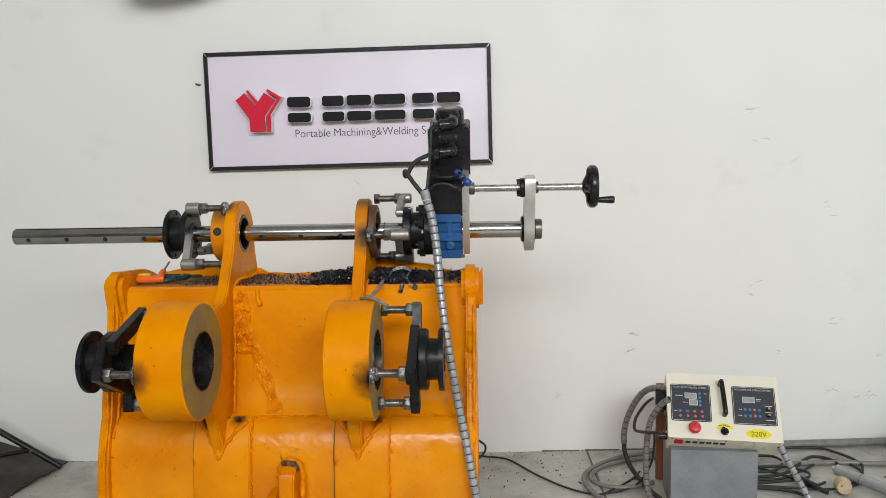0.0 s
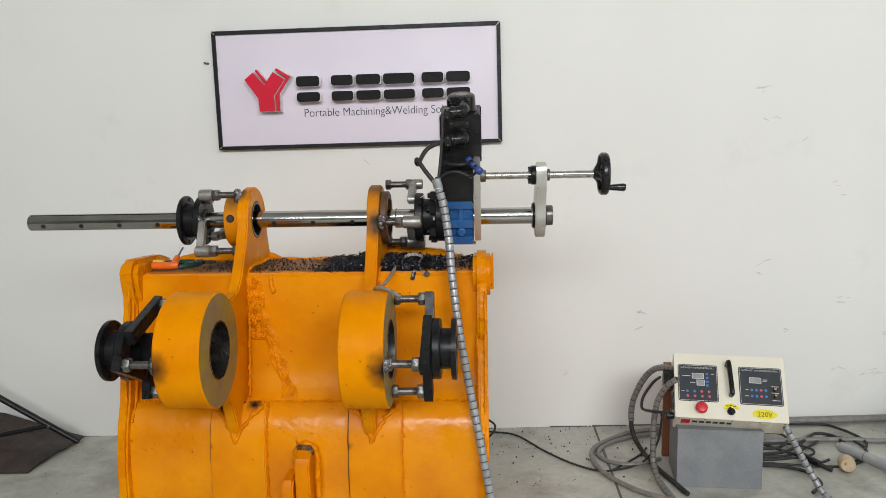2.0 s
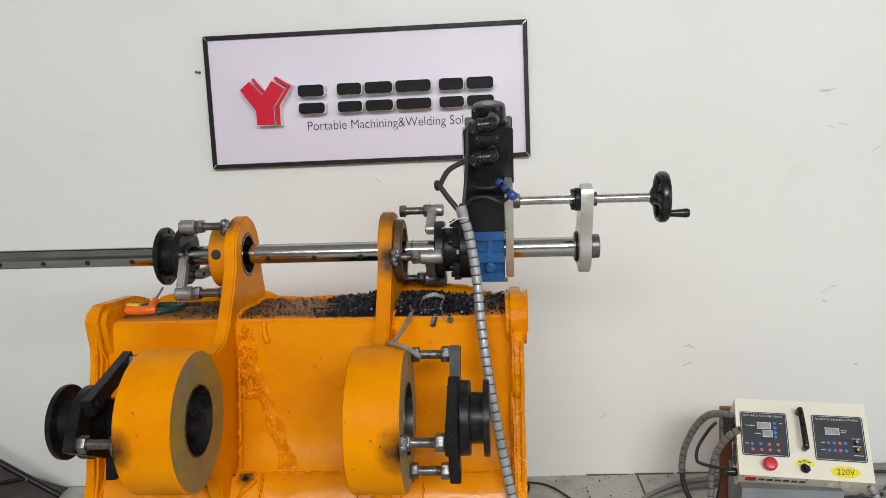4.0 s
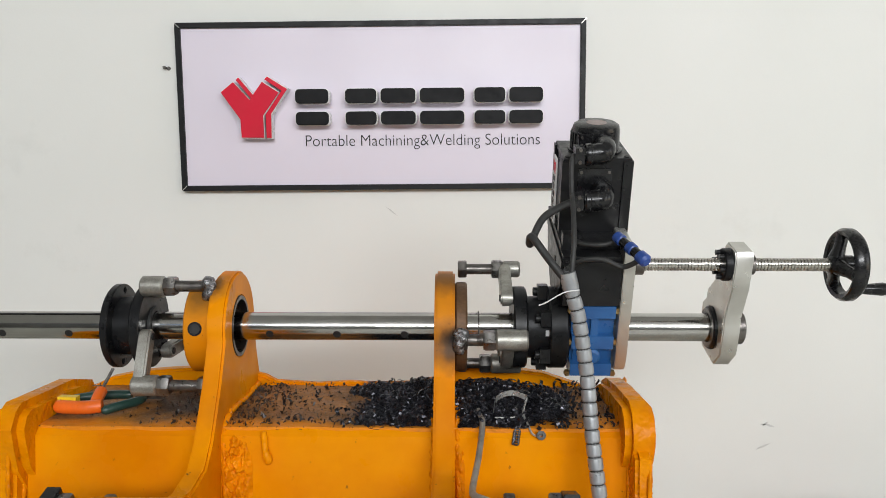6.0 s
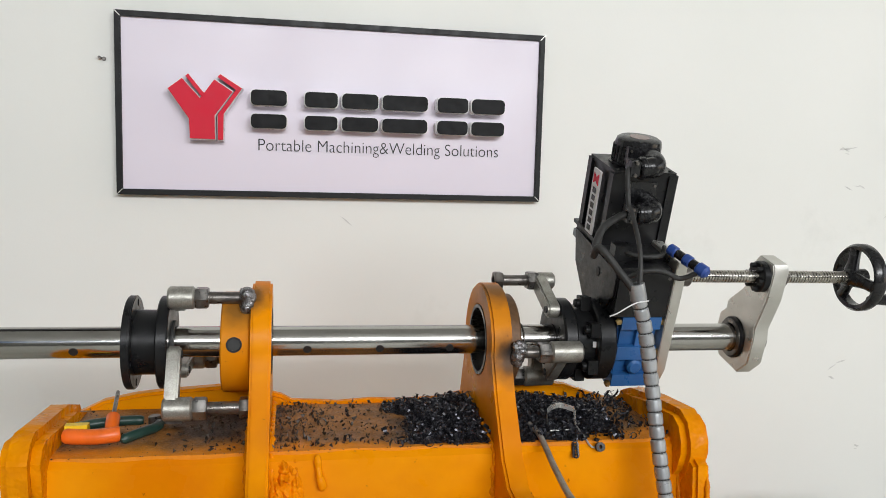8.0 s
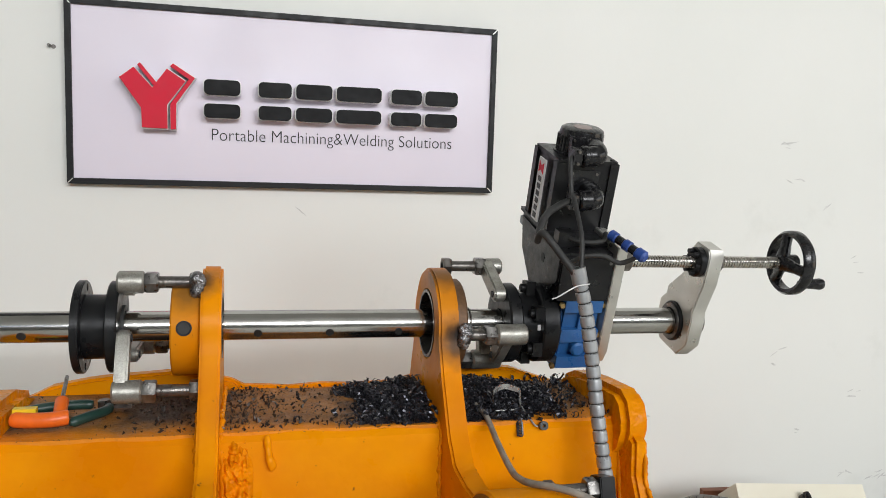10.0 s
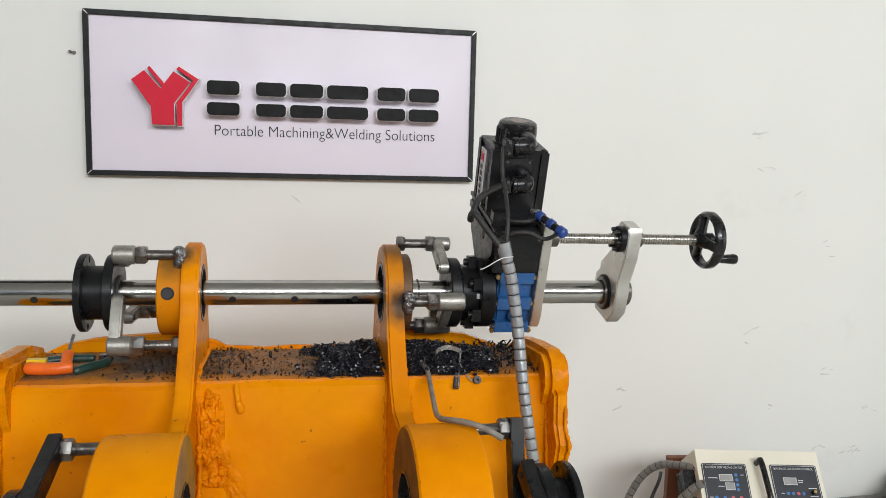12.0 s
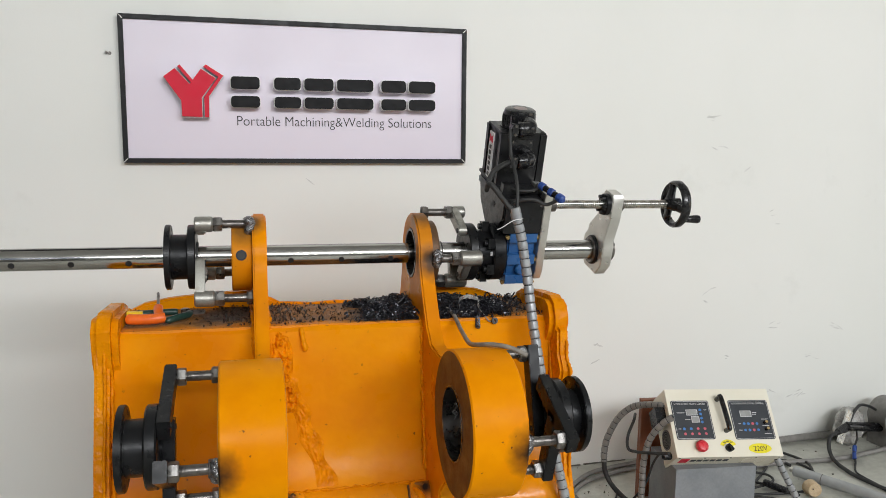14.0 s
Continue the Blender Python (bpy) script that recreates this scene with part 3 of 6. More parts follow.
    lumps(curve([Vector((xs, 2.118, 0.60)), Vector((xs - 0.006, 2.09, 0.565)), Vector((xs - 0.018, 2.075, 0.535)), Vector((x0 - 0.004, 2.09, 0.57)), Vector((x0 - 0.004, 2.12, 0.60))], 6), 0.007, 0.008, rng, bm=bead)
    part("weld_bead", bead, weld_paint, ear, "lumpy painted weld bead")
# broad built-up weld repair beside one ear: a rough crust on the front face
def crust(x_lo, x_hi, name, z_lo=0.60, z_hi=0.945, amp=0.010, seed=0.0):
    bm = B()
    nu, nv = 40, 100
    prof_f = [(2.210, 0.956), (2.193, 0.90), (2.190, 0.866), (2.184, 0.80), (2.176, 0.70), (2.164, 0.64), (2.1355, 0.604)]
    rows = []
    for j in range(nv + 1):
        z = z_hi + (z_lo - z_hi) * j / nv
        for (ya, za), (yb, zb) in zip(prof_f, prof_f[1:]):
            if za >= z >= zb:
                y = ya + (yb - ya) * (za - z) / (za - zb)
        row = []
        a, b = x_lo(z), x_hi(z)
        for i in range(nu + 1):
            f = i / nu
            x = a + (b - a) * f
            edge_ = min(1.0, min(f, 1 - f) * 5) * min(1.0, min(j, nv - j) / 4)
            n = noise.noise(Vector((x * 75, z * 55, seed))) + 0.7 * noise.noise(Vector((x * 190, z * 150, seed + 5)))
            row.append(bm.verts.new((x, y - (0.0005 + edge_ * amp * max(0.05, 0.45 + 0.75 * n)), z)))
        rows.append(row)
    for p, n in zip(rows, rows[1:]):
        for i in range(nu):
            bm.faces.new((p[i], p[i + 1], n[i + 1], n[i]))
    ex = bmesh.ops.extrude_face_region(bm, geom=bm.faces[:])
    bmesh.ops.translate(bm, verts=[v for v in ex["geom"] if isinstance(v, bmesh.types.BMVert)], vec=(0, 0.012, 0))
    return part(name, bm, weld_paint, bucket, "rough painted weld crust", smooth=60)


crust(lambda z: -0.734, lambda z: -0.684 + 0.020 * max(0.0, 1 - abs(z - 0.80) / 0.05), "crust", 0.77, 0.955, amp=0.016)
crust(lambda z: -0.712 + 0.36 * (0.83 - z) + 0.005 * math.sin(z * 60), lambda z: -0.672 + 0.36 * (0.83 - z) + 0.006 * math.sin(z * 83), "crust", 0.61, 0.845, 0.0055, 3.0)
crust(lambda z: -0.356, lambda z: -0.340, "crust", 0.62, 0.94, 0.008, 7.0)
part("weld_drip", lumps(curve([Vector((-0.664, 2.197, 0.952)), Vector((-0.662, 2.190, 0.930)), Vector((-0.657, 2.188, 0.911))], 8), 0.0085, 0.006, rng, 0.7, wild=0.1), paint, bucket, "drip of yellow paint")
seam = B()
lumps([Vector((-1.05 + 0.97 * i / 90, 2.134, 0.606)) for i in range(91)], 0.0045, 0.0075, rng, seg=5, bm=seam)
part("weld_seam", seam, weld_paint, bucket, "long painted weld seam")
edge = B()
lumps(curve([Vector((-1.052, 2.205, 0.955)), Vector((-1.055, 2.185, 0.86)), Vector((-1.052, 2.155, 0.75)), Vector((-1.052, 2.13, 0.62)), Vector((-1.052, 2.09, 0.56))], 8), 0.0050, 0.003, rng, bm=edge, wild=0.15)
part("weld_seam", edge, weld_paint, bucket, "painted corner weld")
edge = B()
lumps(curve([Vector((-0.078, 2.205, 0.955)), Vector((-0.078, 2.185, 0.86)), Vector((-0.08, 2.155, 0.75)), Vector((-0.08, 2.13, 0.62)), Vector((-0.08, 2.09, 0.56))], 8), 0.0050, 0.003, rng, bm=edge, wild=0.15)
part("weld_seam", edge, weld_paint, bucket, "painted corner weld")
rag = B()
lumps(curve([Vector((-0.058, 2.182, 0.96)), Vector((-0.056, 2.148, 0.92)), Vector((-0.058, 2.132, 0.87)), Vector((-0.056, 2.113, 0.845)), Vector((-0.058, 2.130, 0.79)), Vector((-0.058, 2.10, 0.70)), Vector((-0.060, 2.09, 0.60)), Vector((-0.060, 2.05, 0.49))], 8), 0.0048, 0.003, rng, bm=rag, wild=0.12)
part("burnt_edge", rag, weld_paint, right_plate, "ragged flame-cut edge")
rag = B()
lumps(curve([Vector((-1.064, 2.165, 0.95)), Vector((-1.064, 2.155, 0.86)), Vector((-1.064, 2.128, 0.77)), Vector((-1.064, 2.10, 0.70)), Vector((-1.064, 2.09, 0.60)), Vector((-1.064, 2.05, 0.49))], 8), 0.0045, 0.003, rng, bm=rag, wild=0.12)
part("burnt_edge", rag, weld_paint, left_plate, "ragged flame-cut edge")
# cut stub of a lifting eye on the shell
stub = part("lifting_eye_stub", prism_x([(2.09, 0.475), (2.045, 0.500), (2.015, 0.485), (2.002, 0.455), (2.012, 0.30), (2.09, 0.30)], -0.574, -0.534, w=0.004), paint, bucket, "cut-off lifting eye welded to the shell")
part("weld_bead", lumps(curve([Vector((-0.582, 2.062, 0.44)), Vector((-0.585, 2.062, 0.48)), Vector((-0.557, 2.062, 0.51)), Vector((-0.525, 2.060, 0.49)), Vector((-0.521, 2.052, 0.43)), Vector((-0.523, 2.05, 0.36))], 6), 0.008, 0.004, rng, wild=0.2), weld_paint, stub, "lumpy painted weld")
part("burnt_tip", lumps([Vector((-0.570, 2.050, 0.500)), Vector((-0.556, 2.046, 0.506)), Vector((-0.542, 2.046, 0.502)), Vector((-0.534, 2.05, 0.49))], 0.009, 0.004, rng), burnt_weld, stub, "burnt black weld")
part("hook", prism_x([(2.07, 0.43), (2.012, 0.425), (1.998, 0.405), (2.0, 0.33), (2.07, 0.30)], -0.610, -0.580, w=0.005), paint, stub)

# ---- boring bar and its bearings ----
bar = thing("boring_bar", (-0.65, AX.y, AX.z), "polished round steel boring bar with tool holes along it", "boring bar")
part("shaft", rod((-1.432, AX.y, AX.z), (0.142, AX.y, AX.z), 0.0245, 48, 0.002), bar_steel, bar)
hx = -1.265
hole_dir = Vector((0, -0.92, -0.39)).normalized()
for i in range(12):
    x = -1.382 + 0.1172 * i
    if -0.92 < x < -0.70 or -0.36 < x < -0.03:
        if abs(x + 0.795) > 0.05:
            continue
    c = Vector((x, AX.y, AX.z)) + hole_dir * 0.0222
    part("tool_hole", rod(c, c + hole_dir * 0.0026, 0.0068, 18), dark_hole, bar, "dark drilled tool hole")
part("keyway", bbox((-1.425, AX.y - 0.012, AX.z + 0.0222), (-0.96, AX.y - 0.004, AX.z + 0.0236), 0), dark_hole, bar, "dark keyway groove")


def yz(ang, r, c=AX):
    return c.y + r * math.cos(radians(ang)), c.z + r * math.sin(radians(ang))


def tool_arm(x0, x1, pivot, tip, wp, wt, w=0.003):
    """A flat arm in the plane across the bar from pivot to tip."""
    p, t = Vector(pivot), Vector(tip)
    d = (t - p).normalized()
    n = Vector((-d.y, d.x))
    pts = []
    for c, r, s in ((p, wp, -1), (t, wt, 1)):
        base = math.atan2(d.y, d.x) + (math.pi / 2 if s < 0 else -math.pi / 2)
        pts += [(c.x + r * math.cos(base + math.pi * k / 8), c.y + r * math.sin(base + math.pi * k / 8)) for k in range(9)]
    return prism_x(pts, x0, x1, w=w)


def bolt_set(parent, x_nut, x_end, at_yz, r=0.0095, nut_len=0.02, sign=1, blob=True, front=True):
    """Nut, threaded bolt and welded head along x."""
    y, z = at_yz
    n0, n1 = (x_nut, x_nut + sign * nut_len)
    part("bolt", rod((x_nut - sign * 0.01, y, z), (x_end, y, z), r, 18, 0.001), bolt_steel, parent, "dark oiled bolt")
    part("nut", hexnut((n0, y, z), (sign, 0, 0), r * 1.85, nut_len), nut_steel, parent, "zinc hexagon nut")
    part("bolt_head", hexnut((x_end - sign * 0.016, y, z), (sign, 0, 0), r * 1.75, 0.016), bolt_steel, parent)
    thread = lathe(B(), (n1, y, z), (sign, 0, 0), [(0.0018 * i / 2, r * (1.04 if i % 2 else 0.98)) for i in range(13)], 16)
    part("thread", thread, bolt_steel, parent)
    if blob:
        part("weld", lumps([Vector((x_end - sign * 0.006, y - 0.012, z + 0.012)), Vector((x_end, y - 0.017, z)), Vector((x_end - sign * 0.003, y - 0.012, z - 0.014))], 0.0105, 0.004, rng), weld_metal, parent, "bright weld blob")


# flange bearing at the free side
fb = thing("bearing_flange", (-0.92, AX.y, AX.z - 0.075), "black steel bearing flange with cast arms bolted to the lug", "bearing", "bar bearings")
hub = ring((-0.943, AX.y, AX.z), (-0.90, AX.y, AX.z), 0.051, 0.0255, 44)
part("hub", hub, black_oxide, fb)
holes = [circle((AX.y + 0.0625 * math.cos(radians(a)), AX.z + 0.0625 * math.sin(radians(a))), 0.0048, 10) for a in range(20, 380, 60)]
disc = part("outer_disc", prism_x(circle((AX.y, AX.z), 0.0735, 64), -0.954, -0.942, [circle((AX.y, AX.z), 0.026, 32), *holes], w=0.0015), black_oxide, fb, "black flange disc with bolt holes")
part("inner_disc", ring((-0.906, AX.y, AX.z), (-0.888, AX.y, AX.z), 0.073, 0.034, 56, 0.002), black_oxide, fb)
part("seal", ring((-0.889, AX.y, AX.z), (-0.884, AX.y, AX.z), 0.034, 0.0255, 40), black_rubber, fb)
for nut_ang, rr, x_nut, x_end in ((118, 0.088, -0.850, -0.768), (219, 0.126, -0.847, -0.764), (334, 0.128, -0.850, -0.766)):
    piv, tip = yz(nut_ang - 34, 0.062), yz(nut_ang, rr)
    arm = part("cast_arm", tool_arm(-0.888, -0.868, piv, tip, 0.013, 0.013), cast_steel, fb, "pale cast steel arm")
    part("arm_boss", rod((-0.890, *tip), (x_nut, *tip), 0.0175, 28, 0.003), cast_steel, arm)
    part("pivot_hole", rod((-0.8685, *piv), (-0.866, *piv), 0.006, 14), dark_hole, arm)
    bolt_set(arm, x_nut, x_end, tip, blob=nut_ang < 150)
# tool collar beside the ear
collar = thing("stop_collar", (-0.79, AX.y, AX.z - 0.08), "yellow painted round bushing ring beside the lug", "bushing")
# ring paint turns brown in a patch at the upper front
cbm = part("ring", ring((-0.811, AX.y, AX.z), (-0.767, AX.y, AX.z), 0.080, 0.034, 56, 0.0025), sooty("collar_paint", [((-0.785, AX.y - 0.05, AX.z + 0.062), 0.04, (0.27, 0.115, 0.02))], (0.62, 0.22, 0.01)), collar)
hd = Vector((0, -0.985, 0.15)).normalized()
hc = Vector((-0.790, AX.y, AX.z)) + hd * 0.0765
part("grease_hole", ring(hc, hc + hd * 0.0045, 0.0118, 0.009, 24), black_oxide, collar)
part("hole", rod(hc, hc + hd * 0.0041, 0.0092, 20), dark_hole, collar, "dark threaded hole")

# drive-side flange
fr = thing("bearing_flange", (-0.24, AX.y, AX.z - 0.075), "black steel bearing flange with three cast arms beside the gearbox", "bearing", "bar bearings")
part("inner_disc", ring((-0.258, AX.y, AX.z), (-0.234, AX.y, AX.z), 0.071, 0.0255, 56, 0.003), black_oxide, fr)
part("hub", ring((-0.236, AX.y, AX.z), (-0.196, AX.y, AX.z), 0.054, 0.0255, 48), black_oxide, fr)
lug = part("outer_disc", ring((-0.198, AX.y, AX.z), (-0.166, AX.y, AX.z), 0.071, 0.0255, 56, 0.003), black_oxide, fr)
for a in range(35, 395, 60):
    y, z = yz(a, 0.064)
    part("cap_screw", rod((-0.222, y, z), (-0.196, y, z), 0.0075, 14, 0.001), black_oxide, fr)
    part("screw_lug", bbox((-0.214, y - 0.012, z - 0.012), (-0.197, y + 0.012, z + 0.012), 0.003), black_oxide, fr)
part("name_tag", bbox((-0.204, AX.y - 0.0552, AX.z - 0.004), (-0.198, AX.y - 0.053, AX.z + 0.006), 0), white_print, fr, "tiny white tag")
for nut_ang, rr, x_nut in ((58, 0.110, -0.271), (183, 0.083, -0.290), (302, 0.094, -0.292)):
    piv, tip = yz(nut_ang + 55, 0.060), yz(nut_ang, rr)
    arm = part("cast_arm", tool_arm(-0.279, -0.258, piv, tip, 0.014, 0.014), cast_steel, fr, "grey cast steel arm")
    if nut_ang == 58:
        part("arm_boss", rod((x_nut, *tip), (-0.240, *tip), 0.0150, 28, 0.003), cast_steel, arm)
    else:
        part("arm_boss", rod((x_nut, *tip), (-0.236, *tip), 0.0180, 28, 0.003), cast_steel, arm)
    part("pivot_hole", rod((-0.281, *piv), (-0.2585, *piv), 0.006, 14), dark_hole, arm)
    bolt_set(arm, x_nut, -0.352, tip, sign=-1, blob=150 < nut_ang < 200)
# bearing ring on the inner side of the drive-side ear
part("bearing_ring", ring((-0.357, AX.y, AX.z), (-0.336, AX.y, AX.z), 0.078, 0.058, 48, 0.003), rust_face, bucket, "dark rusted ring welded on the lug")
part("scorch_weld", lumps([Vector((-0.352, AX.y - 0.098, AX.z + 0.012)), Vector((-0.346, AX.y - 0.102, AX.z)), Vector((-0.352, AX.y - 0.098, AX.z - 0.014))], 0.010, 0.006, rng), weld_metal, bucket, "burnt weld")
clip = sweep(curve([Vector((-0.316, AX.y, AX.z)) + Vector((0, 0.0262 * math.cos(a), 0.0262 * math.sin(a))) for a in (k * math.pi / 8 for k in range(17))], 2), 0.0012, 6)
part("wire_ring", clip, bolt_steel, bar, "thin wire ring round the bar")

# ---- lower bearing flanges on the bosses ----


def lower_flange(x_arm, s, group_label, nuts, piv_turn, BX=BX, reach=0.0):
    """Flange on the lower bore; s is +1 where it points to +x from the boss."""
    th = thing("bearing_flange", (x_arm + s * 0.05, BX.y, BX.z - 0.08), group_label, "bearing", "boss bearings")
    part("inner_disc", ring((x_arm + s * 0.018, BX.y, BX.z), (x_arm + s * 0.040, BX.y, BX.z), 0.075, 0.030, 56, 0.003), black_oxide, th)
    part("hub", ring((x_arm + s * 0.040, BX.y, BX.z), (x_arm + s * (0.076 - reach), BX.y, BX.z), 0.051, 0.030, 48), black_oxide, th)
    hl = [circle((BX.y + 0.065 * math.cos(radians(a)), BX.z + 0.065 * math.sin(radians(a))), 0.0045, 10) for a in range(15, 375, 45)]
    xa, xb = sorted((x_arm + s * (0.074 - reach), x_arm + s * (0.086 - reach)))
    part("outer_disc", prism_x(circle((BX.y, BX.z), 0.0765, 64), xa, xb, [circle((BX.y, BX.z), 0.031, 32), *hl], w=0.0015), black_oxide, th, "black flange disc with bolt holes")
    for ang, rr in nuts:
        piv, tip = yz(ang + piv_turn, 0.060, BX), yz(ang, rr, BX)
        xa, xb = sorted((x_arm - s * 0.004, x_arm + s * 0.0185))
        d = (Vector(tip) - Vector(piv)).normalized()
        n = Vector((-d.y, d.x))
        p, t = Vector(piv) - d * 0.016, Vector(tip) + d * 0.018
        arm = part("flat_arm", prism_x([tuple(p + n * 0.018), tuple(t + n * 0.018), tuple(t - n * 0.018), tuple(p - n * 0.018)], xa, xb, w=0.0015), black_oxide, th, "black flat steel arm")
        part("pivot_hole", rod((x_arm - s * 0.006, *piv), (x_arm, *piv), 0.0055, 14), dark_hole, arm)
        face = -0.833 if s < 0 else -0.291
        bolt_set(arm, x_arm - s * 0.004, face + s * 0.001, tip, sign=-s, blob=170 < ang < 190, nut_len=0.018)
    return th


lower_flange(-0.918, -1, "black bearing flange with flat arms bolted to the scorched boss", [(37, 0.150), (182, 0.112), (285, 0.122)], 88)
lower_flange(-0.206, 1, "black bearing flange with flat arms beside the wrapped cable", [(51, 0.138), (181, 0.124), (261, 0.106)], -95, BX + Vector((0, 0.014, -0.003)), 0.008)

# ---- drive unit: gearbox, motor, feed screw, leaning a little towards the camera ----
LEAN_HEAD = Matrix.Translation(AX) @ Matrix.Rotation(radians(16), 4, "X") @ Matrix.Diagonal((1, 1, 1.04, 1))


def lean(bm):
    bm.transform(LEAN_HEAD)
    return bm


drive = thing("boring_drive_unit", (-0.12, AX.y, AX.z - 0.07), "blue gearbox and black servo motor clamped on the boring bar", "machine drive")
oct_pts = [(-0.044, -0.055), (-0.030, -0.074), (0.052, -0.074), (0.075, -0.048), (0.075, 0.055), (0.055, 0.070), (-0.044, 0.070)]
gear = part("gear_housing", lean(prism_x(oct_pts, -0.160, -0.088, w=0.005)), blue_paint, drive, "blue cast gearbox housing")
for q0, q1 in ((-0.062, -0.040), (-0.012, 0.012), (0.044, 0.066)):
    part("rib", lean(bbox((-0.160, -0.056, q0), (-0.090, -0.03, q1), 0.006, seg=3)), blue_paint, gear)
part("oil_plug", lean(rod((-0.123, -0.040, -0.026), (-0.123, -0.060, -0.026), 0.013, 20, 0.004)), blue_paint, gear)
part("oil_rib", lean(bbox((-0.129, -0.053, 0.012), (-0.117, -0.04, 0.044), 0.004)), blue_paint, gear)
for q0 in (-0.060, 0.0, 0.056):
    for x in (-0.164, -0.086):
        part("gear_bolt", lean(hexnut((x, -0.046, q0), (0, -1, 0), 0.0055, 0.008)), brass_bolt, gear)
bp = [(-0.060, -0.030), (-0.052, -0.052), (-0.035, -0.060), (0.03, -0.060), (0.12, 0.06), (0.12, 0.165), (-0.062, 0.165)]
plate = part("side_plate", lean(prism_x(bp, -0.085, -0.066, w=0.0015)), alu, drive, "milled aluminium side plate")
cover = part("gearbox_cover", lean(bbox((-0.180, -0.058, 0.068), (-0.0865, 0.10, 0.143), 0.003)), black_paint, drive, "black box cover over the gearbox")
part("cover_lid", lean(bbox((-0.182, -0.050, 0.1425), (-0.087, 0.10, 0.150), 0.002)), black_paint, cover)
part("cover_step", lean(bbox((-0.182, -0.020, 0.150), (-0.084, 0.172, 0.1565), 0.002)), black_paint, cover)
part("cover_screw", lean(rod((-0.092, -0.0575, 0.136), (-0.092, -0.0590, 0.136), 0.003, 10)), nut_steel, cover)
brk = part("cable_bracket", lean(bbox((-0.180, -0.022, 0.156), (-0.150, 0.000, 0.176), 0.004)), black_paint, drive)
part("bracket_hole", lean(rod((-0.166, -0.0225, 0.166), (-0.166, -0.015, 0.166), 0.0055, 14)), dark_hole, brk)
part("cheek", lean(prism_x([(0.0, 0.045), (-0.03, 0.07), (-0.055, 0.10), (-0.055, 0.145), (0.155, 0.150), (0.13, 0.09), (0.07, 0.045)], -0.185, -0.172, w=0.003)), black_paint, drive)
part("cheek_hole", lean(rod((-0.1845, 0.02, 0.115), (-0.1860, 0.02, 0.115), 0.008, 16)), dark_hole, drive)
part("motor_flange", lean(bbox((-0.184, 0.026, 0.128), (-0.075, 0.162, 0.1415), 0.003)), grey_plate, drive, "grey-blue motor flange plate")
MX0, MX1, MU0, MU1 = -0.180, -0.062, 0.036, 0.154
mot = part("motor_body", lean(bbox((MX0 + 0.006, MU0 + 0.005, 0.150), (MX1 - 0.006, MU1 - 0.005, 0.276), 0.005)), black_paint, drive, "black square servo motor body")
for x in (MX0, MX1 - 0.016):
    for u in (MU0, MU1 - 0.016):
        part("corner_rail", lean(bbox((x, u, 0.151), (x + 0.016, u + 0.016, 0.279), 0.003)), black_paint, mot)
part("motor_cap", lean(bbox((MX0 + 0.003, MU0 + 0.003, 0.275), (MX1 - 0.003, MU1 - 0.003, 0.283), 0.003)), black_paint, mot)
for x in (MX0 + 0.01, MX1 - 0.01):
    part("cap_screw", lean(rod((x, MU0 + 0.012, 0.281), (x, MU0 + 0.012, 0.2845), 0.0045, 12)), dark_hole, mot)
EC = (-0.118, 0.094)
enc = part("encoder_cover", lean(lathe(B(), (EC[0], EC[1], 0.282), (0, 0, 1), [(0, 0), (0, 0.046), (0.004, 0.046), (0.005, 0.041), (0.036, 0.040), (0.043, 0.038), (0.046, 0.033), (0.046, 0)], 48)), black_plastic, mot, "black round encoder cover")
for a in range(120, 300, 12):
    c = (EC[0] + 0.0405 * math.cos(radians(a)), EC[1] + 0.0405 * math.sin(radians(a)))
    part("encoder_rib", lean(rod((c[0], c[1], 0.286), (c[0], c[1], 0.314), 0.0022, 6)), black_plastic, enc)
part("round_label", lean(rod((EC[0], EC[1], 0.3275), (EC[0], EC[1], 0.3288), 0.017, 28)), M("pale_round_label", (0.34, 0.27, 0.25), 0.5, scale=60), enc, "pale round sticker")
npl = part("name_plate", lean(bbox((-0.1845, 0.078, 0.158), (-0.1815, 0.110, 0.270), 0.0005)), white_print, mot, "pale name plate with a red mark and dark bars")
part("plate_mark", lean(prism_x([(0.083, 0.244), (0.094, 0.250), (0.105, 0.244), (0.105, 0.264), (0.094, 0.257), (0.083, 0.264)], -0.1854, -0.1844)), red_acr, npl)
for i in range(6):
    part("plate_bar", lean(bbox((-0.1854, 0.087, 0.163 + 0.0133 * i), (-0.1844, 0.101, 0.172 + 0.0133 * i))), ink, npl)


